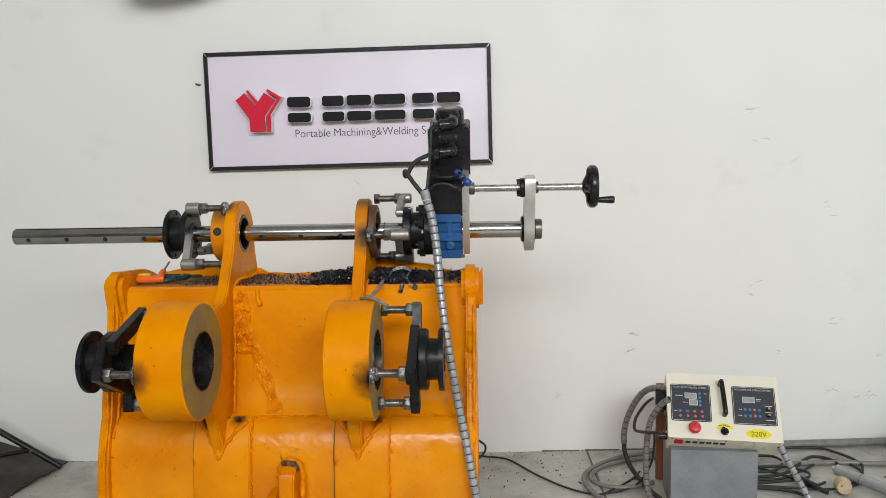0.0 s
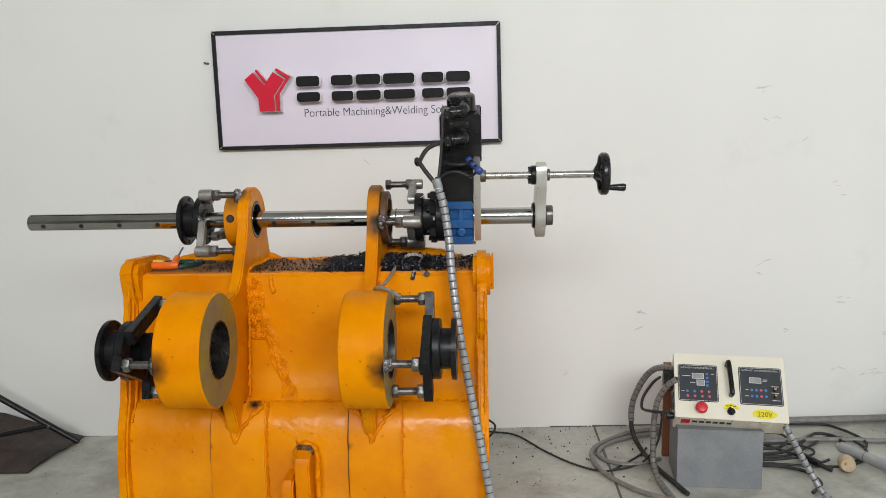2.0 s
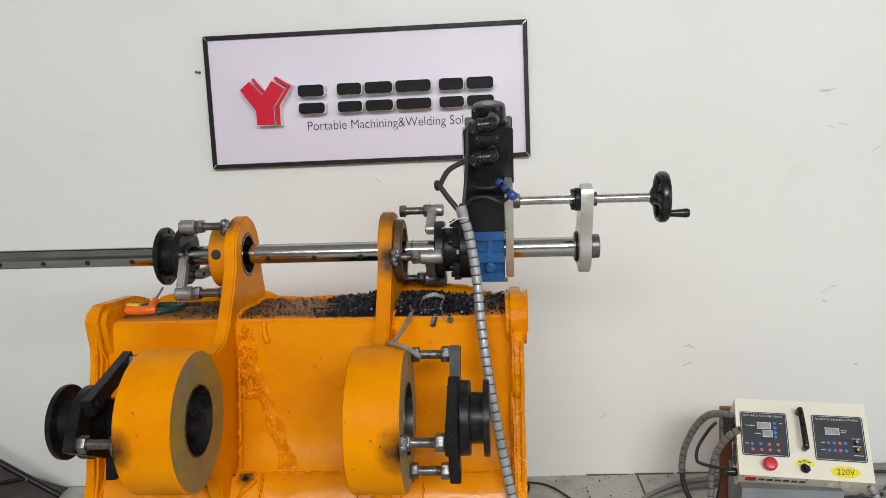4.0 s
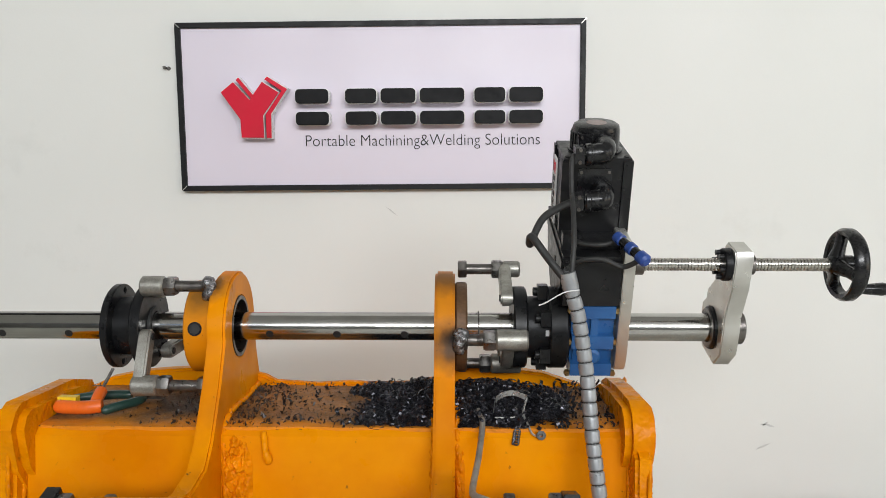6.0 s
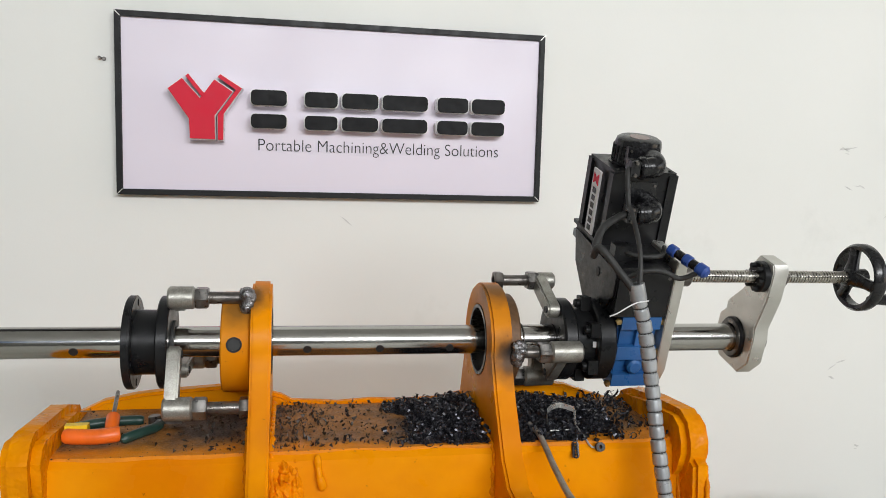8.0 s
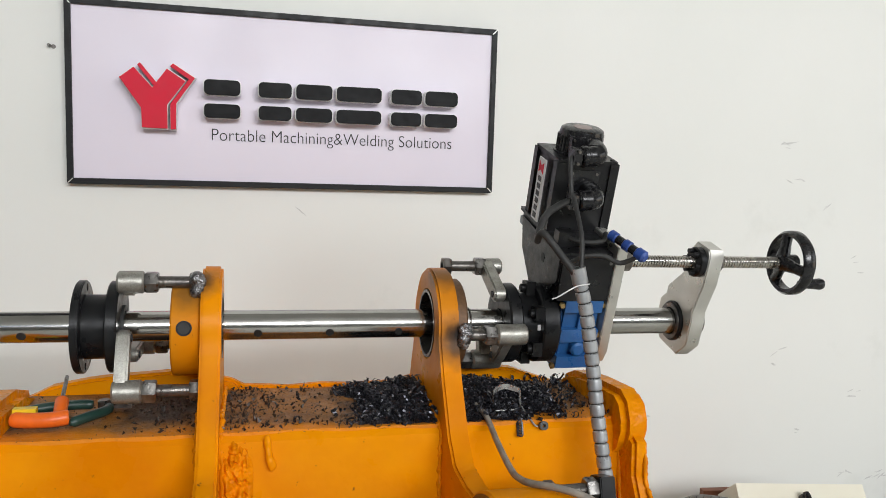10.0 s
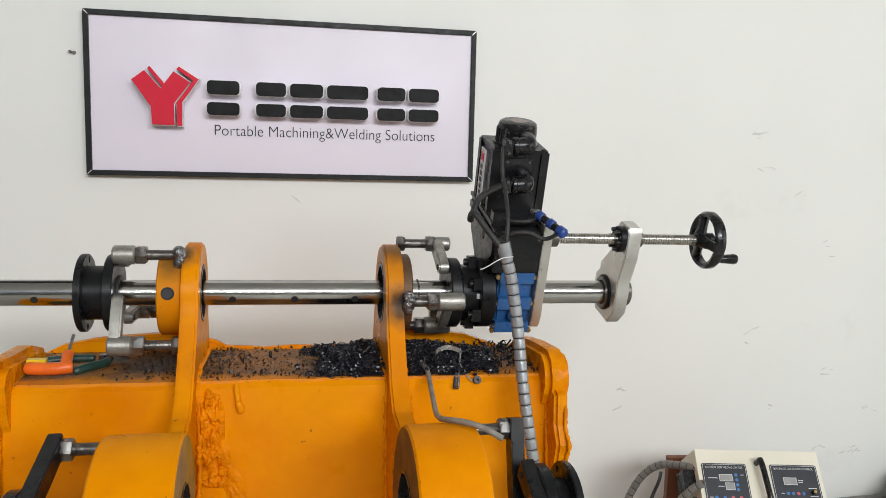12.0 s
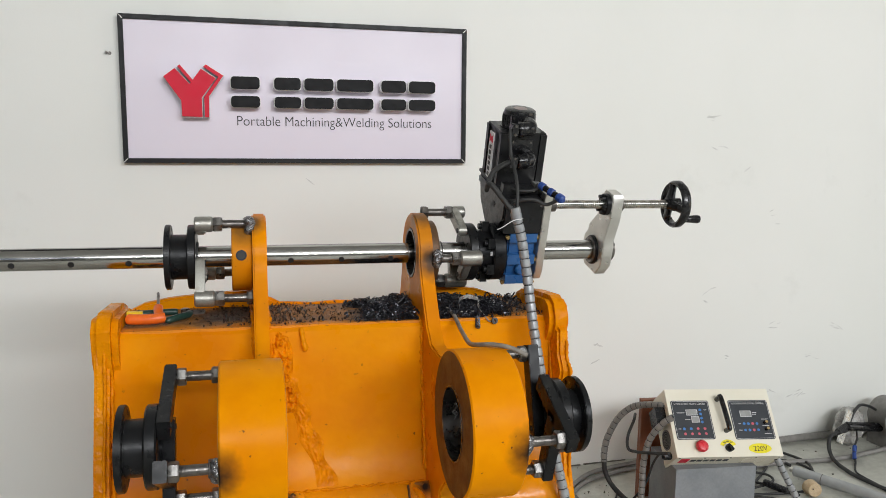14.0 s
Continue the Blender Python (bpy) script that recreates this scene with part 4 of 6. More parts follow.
def connector(w, u, back, plate_w):
    """Elbow plug: a socket plate, a glossy dome turning left, a clamp."""
    base = part("socket_plate", lean(bbox((-0.152, back - 0.006, w - 0.014), (-0.096, back + 0.006, w + plate_w), 0.002)), black_plastic, mot)
    for x in (-0.147, -0.101):
        part("plate_screw", lean(rod((x, back - 0.006, w + plate_w - 0.006), (x, back - 0.008, w + plate_w - 0.006), 0.0025, 8)), bolt_steel, base)
    p = curve([Vector((-0.113, back, w + 0.004)), Vector((-0.112, u + 0.012, w + 0.003)), Vector((-0.118, u, w)), Vector((-0.130, u - 0.003, w - 0.001)), Vector((-0.146, u - 0.003, w - 0.002))], 6)
    part("elbow", lean(sweep(p, 0.0165, 20, radii=[0.0185] * 6 + [0.0180] * 6 + [0.0172] * 6 + [0.0165] * 7)), black_plastic, base, "glossy black elbow connector")
    dome = B()
    bmesh.ops.create_uvsphere(dome, u_segments=20, v_segments=12, radius=0.0182, matrix=Matrix.Translation((-0.1155, u + 0.002, w)))
    part("dome", lean(dome), black_plastic, base, smooth=180)
    part("collar", lean(ring((-0.136, u - 0.003, w - 0.002), (-0.146, u - 0.003, w - 0.002), 0.0185, 0.010, 22, 0.002)), black_plastic, base)
    part("clamp", lean(bbox((-0.164, u - 0.015, w - 0.014), (-0.148, u + 0.010, w + 0.011), 0.004)), black_plastic, base)
    for k in (-1, 1):
        part("clamp_screw", lean(rod((-0.156, u - 0.019, w - 0.001 + 0.010 * k), (-0.156, u - 0.012, w - 0.001 + 0.010 * k), 0.003, 8)), bolt_steel, base)


connector(0.297, 0.022, 0.060, 0.022)
connector(0.226, 0.004, 0.045, 0.040)
# feed screw with its nut plate and hand wheel
SU, SW = -0.042, 0.134
n_th = 62
sx0, sx1 = -0.07, 0.262
prof = [(0, 0)]
for i in range(n_th):
    a = (sx1 - sx0) * i / n_th
    s_ = (sx1 - sx0) / n_th
    prof += [(a, 0.0104), (a + s_ * 0.55, 0.0104), (a + s_ * 0.65, 0.0088), (a + s_ * 0.92, 0.0088)]
prof += [(sx1 - sx0, 0.0104), (sx1 - sx0, 0)]
screw = part("feed_screw", lean(lathe(B(), (sx0, SU, SW), (1, 0, 0), prof, 20)), screw_steel, drive, "threaded steel feed screw")
part("screw_collar", lean(ring((-0.066, SU, SW), (-0.050, SU, SW), 0.017, 0.009, 24, 0.002)), bolt_steel, screw)
np_pts = [(-0.060, 0.163), (-0.067, 0.152), (-0.067, 0.10), (-0.054, 0.042), (-0.058, 0.026), (-0.058, -0.022), (-0.034, -0.052), (0.030, -0.052), (0.056, -0.026), (0.056, 0.022), (0.041, 0.038), (0.041, 0.054), (0.008, 0.090), (-0.010, 0.116), (-0.010, 0.152), (-0.018, 0.163)]
nutp = part("nut_plate", lean(prism_x(np_pts, 0.090, 0.119, [circle((0, 0), 0.036, 32)], w=0.002)), alu, drive, "milled aluminium nut plate")
part("bearing", lean(ring((0.084, 0, 0), (0.123, 0, 0), 0.0365, 0.025, 40, 0.002)), black_oxide, nutp)
part("bearing_face", lean(ring((0.082, 0, 0), (0.0845, 0, 0), 0.033, 0.0255, 40)), bolt_steel, nutp)
part("end_cap", lean(rod((0.122, 0, 0), (0.143, 0, 0), 0.0285, 32, 0.002)), bolt_steel, nutp)
part("ball_nut", lean(ring((0.076, SU, SW), (0.090, SU, SW), 0.026, 0.0105, 30, 0.002)), black_oxide, nutp)
for a in range(0, 360, 60):
    y, z = SU + 0.0195 * math.cos(radians(a)), SW + 0.0195 * math.sin(radians(a))
    part("nut_screw", lean(rod((0.068, y, z), (0.078, y, z), 0.0042, 10)), black_oxide, nutp)
part("back_collar", lean(ring((0.122, SU, SW), (0.128, SU, SW), 0.016, 0.0105, 24)), bolt_steel, nutp)
wheel = part("hand_wheel", lean(lathe(B(), (0.266, SU, SW), (1, 0, 0), [(0.002, 0.047), (0.0, 0.053), (0.006, 0.0575), (0.018, 0.0575), (0.024, 0.053), (0.022, 0.047), (0.012, 0.0455), (0.002, 0.047)], 56)), black_plastic, drive, "black plastic hand wheel")
part("wheel_hub", lean(rod((0.250, SU, SW), (0.290, SU, SW), 0.015, 24, 0.003)), black_plastic, wheel)
for a in (60, 180, 300):
    d = Vector((0, math.cos(radians(a)), math.sin(radians(a))))
    c = Vector((0.262, SU, SW))
    part("spoke", lean(sweep([c + d * 0.008, c + d * 0.028 + Vector((0.008, 0, 0)), c + d * 0.050 + Vector((0.014, 0, 0))], 0.008, 10, radii=[0.013, 0.0095, 0.010])), black_plastic, wheel)
gy, gz = SU + 0.040 * math.cos(radians(228)), SW + 0.040 * math.sin(radians(228))
part("crank_grip", lean(lathe(B(), (0.286, gy, gz), (1, 0, 0), [(0, 0), (0, 0.006), (0.008, 0.0075), (0.044, 0.0105), (0.050, 0.009), (0.050, 0)], 20)), black_plastic, wheel)

# ---- cables ----
# wrapped cable from the motor down beside the bucket
con_path = curve([Vector((-0.186, 2.166, 1.222)), Vector((-0.178, 2.166, 1.19)), Vector((-0.167, 2.165, 1.15)), Vector((-0.154, 2.155, 1.06)), Vector((-0.147, 2.135, 0.97)), Vector((-0.134, 2.11, 0.86)), Vector((-0.117, 2.09, 0.75)), Vector((-0.098, 2.075, 0.64)), Vector((-0.080, 2.055, 0.55)), Vector((-0.056, 2.025, 0.42)), Vector((-0.02, 1.99, 0.24)), Vector((0.07, 1.99, 0.06)), Vector((0.22, 2.1, 0.025))], 10)
conduit = thing("wrapped_cable", (-0.19, 2.166, 1.2), "silver-grey spiral-wrapped cable hanging from the motor to the floor", "cable")
part("inner_cable", sweep(con_path, 0.0100, 12), black_rubber, conduit)
part("spiral_wrap", banded(con_path, 0.0116, 0.0205, 0.4), wrap_grey, conduit, "silver-grey spiral wrap")
part("wrap_end", sweep(con_path[:9], 0.0128, 18), wrap_grey, conduit)
tie = sweep(curve([con_path[9] + Vector((0.010, -0.012, 0.004)), con_path[9] + Vector((-0.014, -0.014, 0.0)), con_path[9] + Vector((-0.040, -0.010, -0.016)), con_path[9] + Vector((-0.050, -0.006, -0.021))], 5), 0.0011, 6)
part("cable_tie", tie, white_print, conduit, "white cable tie")


def cable(name, pts, r, mat, label, n=10, seg=10, group=""):
    p = curve([Vector(q) for q in pts], n)
    return solo(name, sweep(p, r, seg), mat, tuple(p[0]), label, "cable", group)


def L(x, u, w):
    return tuple(LEAN_HEAD @ Vector((x, u, w)))


cable("motor_cable", [L(-0.158, 0.001, 0.224), L(-0.180, -0.008, 0.220), L(-0.216, -0.035, 0.208), L(-0.238, -0.070, 0.180), (-0.238, 2.190, 1.274), (-0.214, 2.171, 1.242), (-0.190, 2.165, 1.212)], 0.0062, black_rubber, "thick black motor cable curving into the wrap")
cable("encoder_cable", [L(-0.158, 0.019, 0.295), L(-0.166, 0.014, 0.293), L(-0.170, 0.000, 0.280), L(-0.170, -0.02, 0.245), (-0.171, 2.226, 1.325), (-0.174, 2.184, 1.270), (-0.180, 2.165, 1.217)], 0.0040, black_rubber, "thin black encoder cable")
cable("sensor_cable", [L(-0.165, -0.010, 0.166), L(-0.150, -0.035, 0.166), L(-0.125, -0.045, 0.168), L(-0.105, -0.040, 0.170), L(-0.094, -0.022, 0.176)], 0.0042, black_rubber, "thin black sensor cable")
cable("sensor_cable", [(-0.186, 2.185, 1.222), L(-0.175, -0.070, 0.140), L(-0.155, -0.082, 0.158), L(-0.125, -0.090, 0.162), L(-0.095, -0.094, 0.152), (-0.071, 2.177, 1.241)], 0.0042, black_rubber, "thin black sensor cable")
plug = thing("cable_plug", (-0.09, 2.22, 1.255), "blue and black round cable plug on the drive", "plug")
p0 = Vector((-0.099, 2.234, 1.271))
pd = Vector((-0.066, 2.174, 1.239)) - p0
part("plug_nut", rod(p0, p0 + pd * 0.22, 0.0095, 20, 0.002), blue_plug, plug)
part("plug_body", rod(p0 + pd * 0.2, p0 + pd * 0.5, 0.0075, 16), black_plastic, plug)
part("plug_nut", rod(p0 + pd * 0.42, p0 + pd * 0.62, 0.0098, 20, 0.002), blue_plug, plug)
part("plug_body", rod(p0 + pd * 0.6, p0 + pd * 0.8, 0.008, 16), black_plastic, plug)
part("plug_end", rod(p0 + pd * 0.76, p0 + pd * 1.05, 0.0105, 20, 0.004), blue_plug, plug)
cable("grey_hose", [(-0.318, 2.255, 0.974), (-0.312, 2.215, 0.968), (-0.320, 2.12, 0.953), (-0.330, 2.03, 0.949), (-0.333, 1.985, 0.955), (-0.331, 1.95, 0.9635), (-0.312, 1.915, 0.9715), (-0.286, 1.890, 0.970), (-0.258, 1.872, 0.958)], 0.0048, hose_grey, "thin dirty grey hose lying over the boss")

# ---- the sign on the wall ----
WALL_FRAME = Matrix.Translation((-0.570, -0.036, 1.5365)) @ Matrix.Rotation(radians(-0.5), 4, "Y") @ Matrix.Diagonal((0.9711, 1, 0.970, 1)) @ Matrix.Translation((0.5775, 0, -1.517))
FLOOR_FRAME = Matrix(((0.966, 0, 0, -0.001), (0, 1.033, 0, -0.150), (0.0071, 0, 0.97, 0.062), (0, 0, 0, 1)))
PLACE, WALL, BASE, SLOPE = WALL_FRAME, 3.345, 0.0, 0.014
SX0, SX1, SZ0, SZ1 = -1.189, 0.028, 1.268, 1.766
sign = thing("wall_sign", (-0.576, WALL, SZ0), "lilac-white wall sign in a black frame with raised lettering", "sign")
FW = 0.016
panel = part("panel", bbox((SX0 + 0.006, 3.322, SZ0 + 0.006), (SX1 - 0.006, 3.343, SZ1 - 0.006), 0.0), panel_m, sign, "flat lilac-white panel")
for pts in ([(SX0, SZ1), (SX1, SZ1), (SX1 - FW, SZ1 - FW), (SX0 + FW, SZ1 - FW)], [(SX0, SZ0), (SX0 + FW, SZ0 + FW), (SX1 - FW, SZ0 + FW), (SX1, SZ0)],
            [(SX0, SZ0), (SX0, SZ1), (SX0 + FW, SZ1 - FW), (SX0 + FW, SZ0 + FW)], [(SX1, SZ0), (SX1 - FW, SZ0 + FW), (SX1 - FW, SZ1 - FW), (SX1, SZ1)]):
    part("frame_rail", wall_plate(pts, 3.344, 0.032, w=0.002), frame_m, sign, "black mitred frame rail")
for x, z in ((SX0, SZ1), (SX0, SZ0), (SX1, SZ1), (SX1, SZ0)):
    s1, s2 = (1 if x < -0.5 else -1), (1 if z < 1.5 else -1)
    part("mitre_joint", wall_plate([(x, z), (x + s1 * 0.0015, z), (x + s1 * FW, z + s2 * (FW - 0.0015)), (x + s1 * FW, z + s2 * FW), (x + s1 * (FW - 0.0015), z + s2 * FW), (x, z + s2 * 0.0015)], 3.3122, 0.0006), alu, sign)
LY = 3.290


def raised(name, pts, face, label, parent=sign, holes=()):
    """A raised acrylic shape: white body with a coloured face."""
    c = Vector((sum(p[0] for p in pts) / len(pts), sum(p[1] for p in pts) / len(pts)))
    grow = [tuple(Vector(p) + (Vector(p) - c).normalized() * 0.0028) for p in pts]
    o = part(name, wall_plate(grow, 3.320, 0.040, w=0.001), acrylic, parent, label)
    part("face", wall_plate(pts, 3.2805, 0.0065, w=0.0008), face, o)
    return o


# red mark: three slanted blocks with pale gaps
raised("red_mark", [(-1.047, 1.559), (-1.010, 1.588), (-0.963, 1.536), (-0.925, 1.588), (-0.877, 1.557), (-0.925, 1.491), (-0.924, 1.426), (-0.990, 1.427), (-0.992, 1.480)], red_acr, "red raised mark of slanted blocks")
raised("red_mark", [(-1.001, 1.594), (-0.994, 1.601), (-0.952, 1.550), (-0.960, 1.542)], red_acr, "red raised strip")
raised("red_mark", [(-0.917, 1.595), (-0.909, 1.603), (-0.852, 1.567), (-0.901, 1.496), (-0.902, 1.425), (-0.916, 1.425), (-0.917, 1.493), (-0.868, 1.562)], red_acr, "red raised strip")


def block(x0, x1, z0, z1, r=0.012):
    pts = []
    for cx, cz, a in ((x1 - r, z1 - r, 0), (x0 + r, z1 - r, 90), (x0 + r, z0 + r, 180), (x1 - r, z0 + r, 270)):
        pts += circle((cx, cz), r, 5, a, a + 90)
    return pts


# black raised bars in place of the maker's lettering
for x0, x1 in ((-0.828, -0.731), (-0.681, -0.590), (-0.577, -0.475), (-0.462, -0.332), (-0.302, -0.212), (-0.200, -0.102)):
    for z0, z1 in ((1.524, 1.566), (1.461, 1.500)):
        raised("black_bar", block(x0, x1, z0, z1), black_acr, "black raised acrylic bar")
slogan = text_mesh("Portable Machining&Welding Solutions", 0.052, Matrix.Identity(4))
xs_ = [v.co.x for v in slogan.verts]
k_ = 0.704 / (max(xs_) - min(xs_))
slogan.transform(Matrix.Translation((-0.813, 3.3205, 1.3995)) @ XZY @ Matrix.Diagonal((k_, 0.95, 1, 1)))
part("slogan", slogan, ink, sign, "dark grey printed slogan text", smooth=0)

# ---- wall marks ----


def scuff(x, z, w, h, n):
    bm = B()
    for _ in range(n):
        a, b = x + rng.uniform(-w, w), z + rng.uniform(-h, h)
        ln_, wd, tilt = rng.uniform(0.006, 0.024), rng.uniform(0.0012, 0.004), rng.uniform(-0.7, 0.7)
        d = Vector((math.cos(tilt), math.sin(tilt)))
        nn = Vector((-d.y, d.x))
        c = Vector((a, b))
        pts = [c - d * ln_, c - d * ln_ * 0.3 + nn * wd, c + d * ln_ * 0.5 + nn * wd * 0.7, c + d * ln_, c + d * ln_ * 0.2 - nn * wd]
        bm2 = wall_plate([tuple(p) for p in pts], WALL, 0.0008)
        me = bpy.data.meshes.new("tmp")
        bm2.to_mesh(me)
        bm2.free()
        bm.from_mesh(me)
        bpy.data.meshes.remove(me)
    return solo("wall_scuff", bm, mark_m, (x, WALL, z), "grey scuff marks on the white wall", "scuff mark", kind="structure", smooth=0)


for x, z, w, h, n in ((1.114, 1.457, 0.03, 0.012, 5), (1.151, 1.343, 0.03, 0.015, 3), (0.288, 0.227, 0.004, 0.03, 3), (0.617, 0.516, 0.02, 0.004, 3), (0.60, 0.43, 0.01, 0.03, 2), (1.60, 0.235, 0.05, 0.012, 6), (1.46, 0.262, 0.03, 0.02, 4),
                      (1.806, 0.535, 0.03, 0.02, 5), (1.445, 1.017, 0.03, 0.05, 3), (1.477, 0.557, 0.03, 0.02, 3), (-0.56, 1.20, 0.004, 0.006, 1), (1.29, 1.25, 0.01, 0.02, 2), (1.137, 0.70, 0.02, 0.04, 3), (1.70, 0.40, 0.05, 0.02, 4), (1.25, 0.42, 0.02, 0.02, 2)):
    scuff(x, z, w, h, n)
nail = thing("wall_peg", (-1.231, WALL, 1.639), "small grey peg in the wall beside the sign", "peg")
part("pin", rod((-1.231, WALL, 1.639), (-1.231, WALL - 0.018, 1.639), 0.004, 10, 0.001), bolt_steel, nail)
# flat grey disc just right of the pin
part("dust", rod((-1.222, WALL, 1.637), (-1.222, WALL - 0.003, 1.637), 0.006, 10), bolt_steel, nail)
unit = bbox((0, -0.24, 0), (0.30, 0, 0.26), 0.004)
unit.transform(Matrix.Translation((-1.215, 3.335, 2.018)) @ Matrix.Rotation(radians(-152), 4, "Z") @ Matrix.Translation((0, 0.24, 0)))
solo("wall_unit", unit, M("lilac_grey_casing", (0.50, 0.48, 0.53), 0.5, scale=6), (-1.28, 3.2, 1.98), "pale lilac-grey box mounted high on the wall", "wall unit")

# ---- control box on its steel block ----
PLACE = Matrix.Identity(4)
rx_ = Vector((0.988, -0.153, -0.009)).normalized()
up_ = Vector((0.1005, 0.605, 0.790))
up_ = (up_ - rx_ * up_.dot(rx_)).normalized()
nn_ = rx_.cross(up_)
CB = Matrix(((rx_.x, up_.x, nn_.x, 0.601), (rx_.y, up_.y, nn_.y, 2.690), (rx_.z, up_.z, nn_.z, 0.347), (0, 0, 0, 1))) @ Matrix.Diagonal((0.995, 0.965, 0.98, 1))


def cb(bm):
    bm.transform(CB)
    return bm


ctl = thing("control_box", (0.80, 2.8, 0.23), "cream metal control box tilted on a steel block, 220V label", "control box")
case = part("case", cb(bbox((0, 0, -0.125), (0.374, 0.246, 0), 0.004)), cream, ctl, "cream powder-coated case")


def ctl_panel(x0, x1, v0, v1, title, rows):
    p = part("membrane_panel", cb(sheet(block(x0, x1, v0, v1, 0.007), (), 0.0022, 0.0006)), panel_grey, ctl, "dark grey keypad panel")
    rim = sheet(block(x0 + 0.003, x1 - 0.003, v0 + 0.003, v1 - 0.003, 0.005), [block(x0 + 0.004, x1 - 0.004, v0 + 0.004, v1 - 0.004, 0.004)], 0.0004)
    rim.transform(Matrix.Translation((0, 0, 0.0022)))
    part("rim_line", cb(rim), white_print, p)
    t = text_mesh(title, 0.011, Matrix.Identity(4))
    xs = [v.co.x for v in t.verts]
    t.transform(Matrix.Translation((x0 + 0.010, v1 - 0.0155, 0.0026)) @ Matrix.Diagonal(((x1 - x0 - 0.022) / (max(xs) - min(xs)), 0.8, 1, 1)))
    part("panel_title", cb(t), white_print, p, "white printed title", smooth=0)
    return p


def key(p, x, v, m):
    part("key", cb(rod((x, v, 0.002), (x, v, 0.0034), 0.0048, 14)), m, p)


def screen(p, x0, x1, v0, v1):
    s = part("display_frame", cb(bbox((x0 - 0.0015, v0 - 0.0015, 0.002), (x1 + 0.0015, v1 + 0.0015, 0.0034), 0)), white_print, p)
    part("display", cb(bbox((x0, v0, 0.0033), (x1, v1, 0.0039), 0)), lcd, s, "grey LCD window")


def print_bar(p, x, v, w):
    part("print_bar", cb(bbox((x, v - 0.001, 0.0024), (x + w, v + 0.001, 0.0029), 0)), white_print, p)


lp = ctl_panel(0.012, 0.148, 0.062, 0.203, "AUTOMATIC BORE WELDING CONTROL", 2)
screen(lp, 0.062, 0.099, 0.150, 0.168)
screen(lp, 0.077, 0.102, 0.124, 0.143)
for v in (0.168, 0.153, 0.138, 0.124):
    key(lp, 0.112, v, key_blue)
for i, m in enumerate((key_blue, key_blue, key_red, key_red)):
    key(lp, 0.043 + 0.0245 * i, 0.100, m)
    key(lp, 0.044 + 0.0245 * i, 0.082, key_red)
for x, v, w in ((0.027, 0.158, 0.028), (0.053, 0.133, 0.018), (0.023, 0.100, 0.010), (0.125, 0.168, 0.010)):
    print_bar(lp, x, v, w)
rp = ctl_panel(0.219, 0.362, 0.060, 0.203, "AUTOMATIC LINE BORING CONTROL", 2)
screen(rp, 0.255, 0.292, 0.143, 0.162)
for i, m in enumerate((key_blue, key_blue, key_red, key_blue)):
    key(rp, 0.260 + 0.0155 * i, 0.116, m)
    key(rp, 0.260 + 0.0155 * i, 0.093, m)
for v in (0.119, 0.095):
    k = part("knob", cb(rod((0.336, v, 0.002), (0.336, v, 0.016), 0.0068, 16, 0.001)), black_plastic, rp)
    part("knob_cap", cb(rod((0.336, v, 0.016), (0.336, v, 0.0175), 0.0048, 14)), brass_bolt, k)
    print_bar(rp, 0.325, v + 0.013, 0.024)
for x, v, w in ((0.298, 0.156, 0.016), (0.298, 0.150, 0.013), (0.240, 0.116, 0.009), (0.236, 0.093, 0.013), (0.326, 0.080, 0.026)):
    print_bar(rp, x, v, w)
hb = sweep(curve([Vector((0.182, 0.206, 0)), Vector((0.182, 0.206, 0.022)), Vector((0.184, 0.200, 0.032)), Vector((0.190, 0.100, 0.032)), Vector((0.191, 0.092, 0.022)), Vector((0.191, 0.092, 0))], 6), 0.0085, 10)
part("carry_handle", cb(hb), black_plastic, ctl, "black carry handle")
es = part("stop_button_base", cb(rod((0.088, 0.035, 0), (0.088, 0.035, 0.010), 0.014, 24)), bolt_steel, ctl)
part("stop_button", cb(lathe(B(), (0.088, 0.035, 0.008), (0, 0, 1), [(0, 0), (0, 0.016), (0.004, 0.0205), (0.012, 0.0205), (0.018, 0.016), (0.020, 0.008), (0.0205, 0)], 32)), red_btn, es, "red mushroom stop button")
arc = sheet(circle((0.187, 0.030), 0.031, 16, 25, 155) + circle((0.187, 0.030), 0.018, 16, 155, 25), (), 0.0006)
part("selector_label", cb(arc), yellow_lbl, ctl, "yellow curved selector label")
for a in (60, 90, 120):
    c = (0.187 + 0.0245 * math.cos(radians(a)), 0.030 + 0.0245 * math.sin(radians(a)))
    part("label_bar", cb(bbox((c[0] - 0.005, c[1] - 0.0015, 0.0006), (c[0] + 0.005, c[1] + 0.0015, 0.001), 0)), ink, ctl)
sel = part("selector_switch", cb(rod((0.187, 0.030, 0), (0.187, 0.030, 0.009), 0.0135, 24, 0.002)), black_plastic, ctl, "black rotary selector")
part("selector_lever", cb(bbox((-0.004, -0.013, 0.008), (0.004, 0.013, 0.020), 0.002, Matrix.Translation((0.187, 0.030, 0)) @ Matrix.Rotation(radians(35), 4, "Z"))), black_plastic, sel)
oval = sheet([(0.297 + 0.0405 * math.cos(a), 0.028 + 0.0175 * math.sin(a)) for a in (k * math.pi / 20 for k in range(40))], (), 0.0006)
ov = part("voltage_label", cb(oval), yellow_lbl, ctl, "yellow oval label reading 220V")
tv = text_mesh("220V", 0.026, Matrix.Identity(4))
xs = [v.co.x for v in tv.verts]
tv.transform(Matrix.Translation((0.297 - 0.024, 0.019, 0.0012)) @ Matrix.Diagonal((0.048 / (max(xs) - min(xs)), 0.98, 1, 1)))
part("voltage_text", cb(tv), ink, ov, smooth=0)
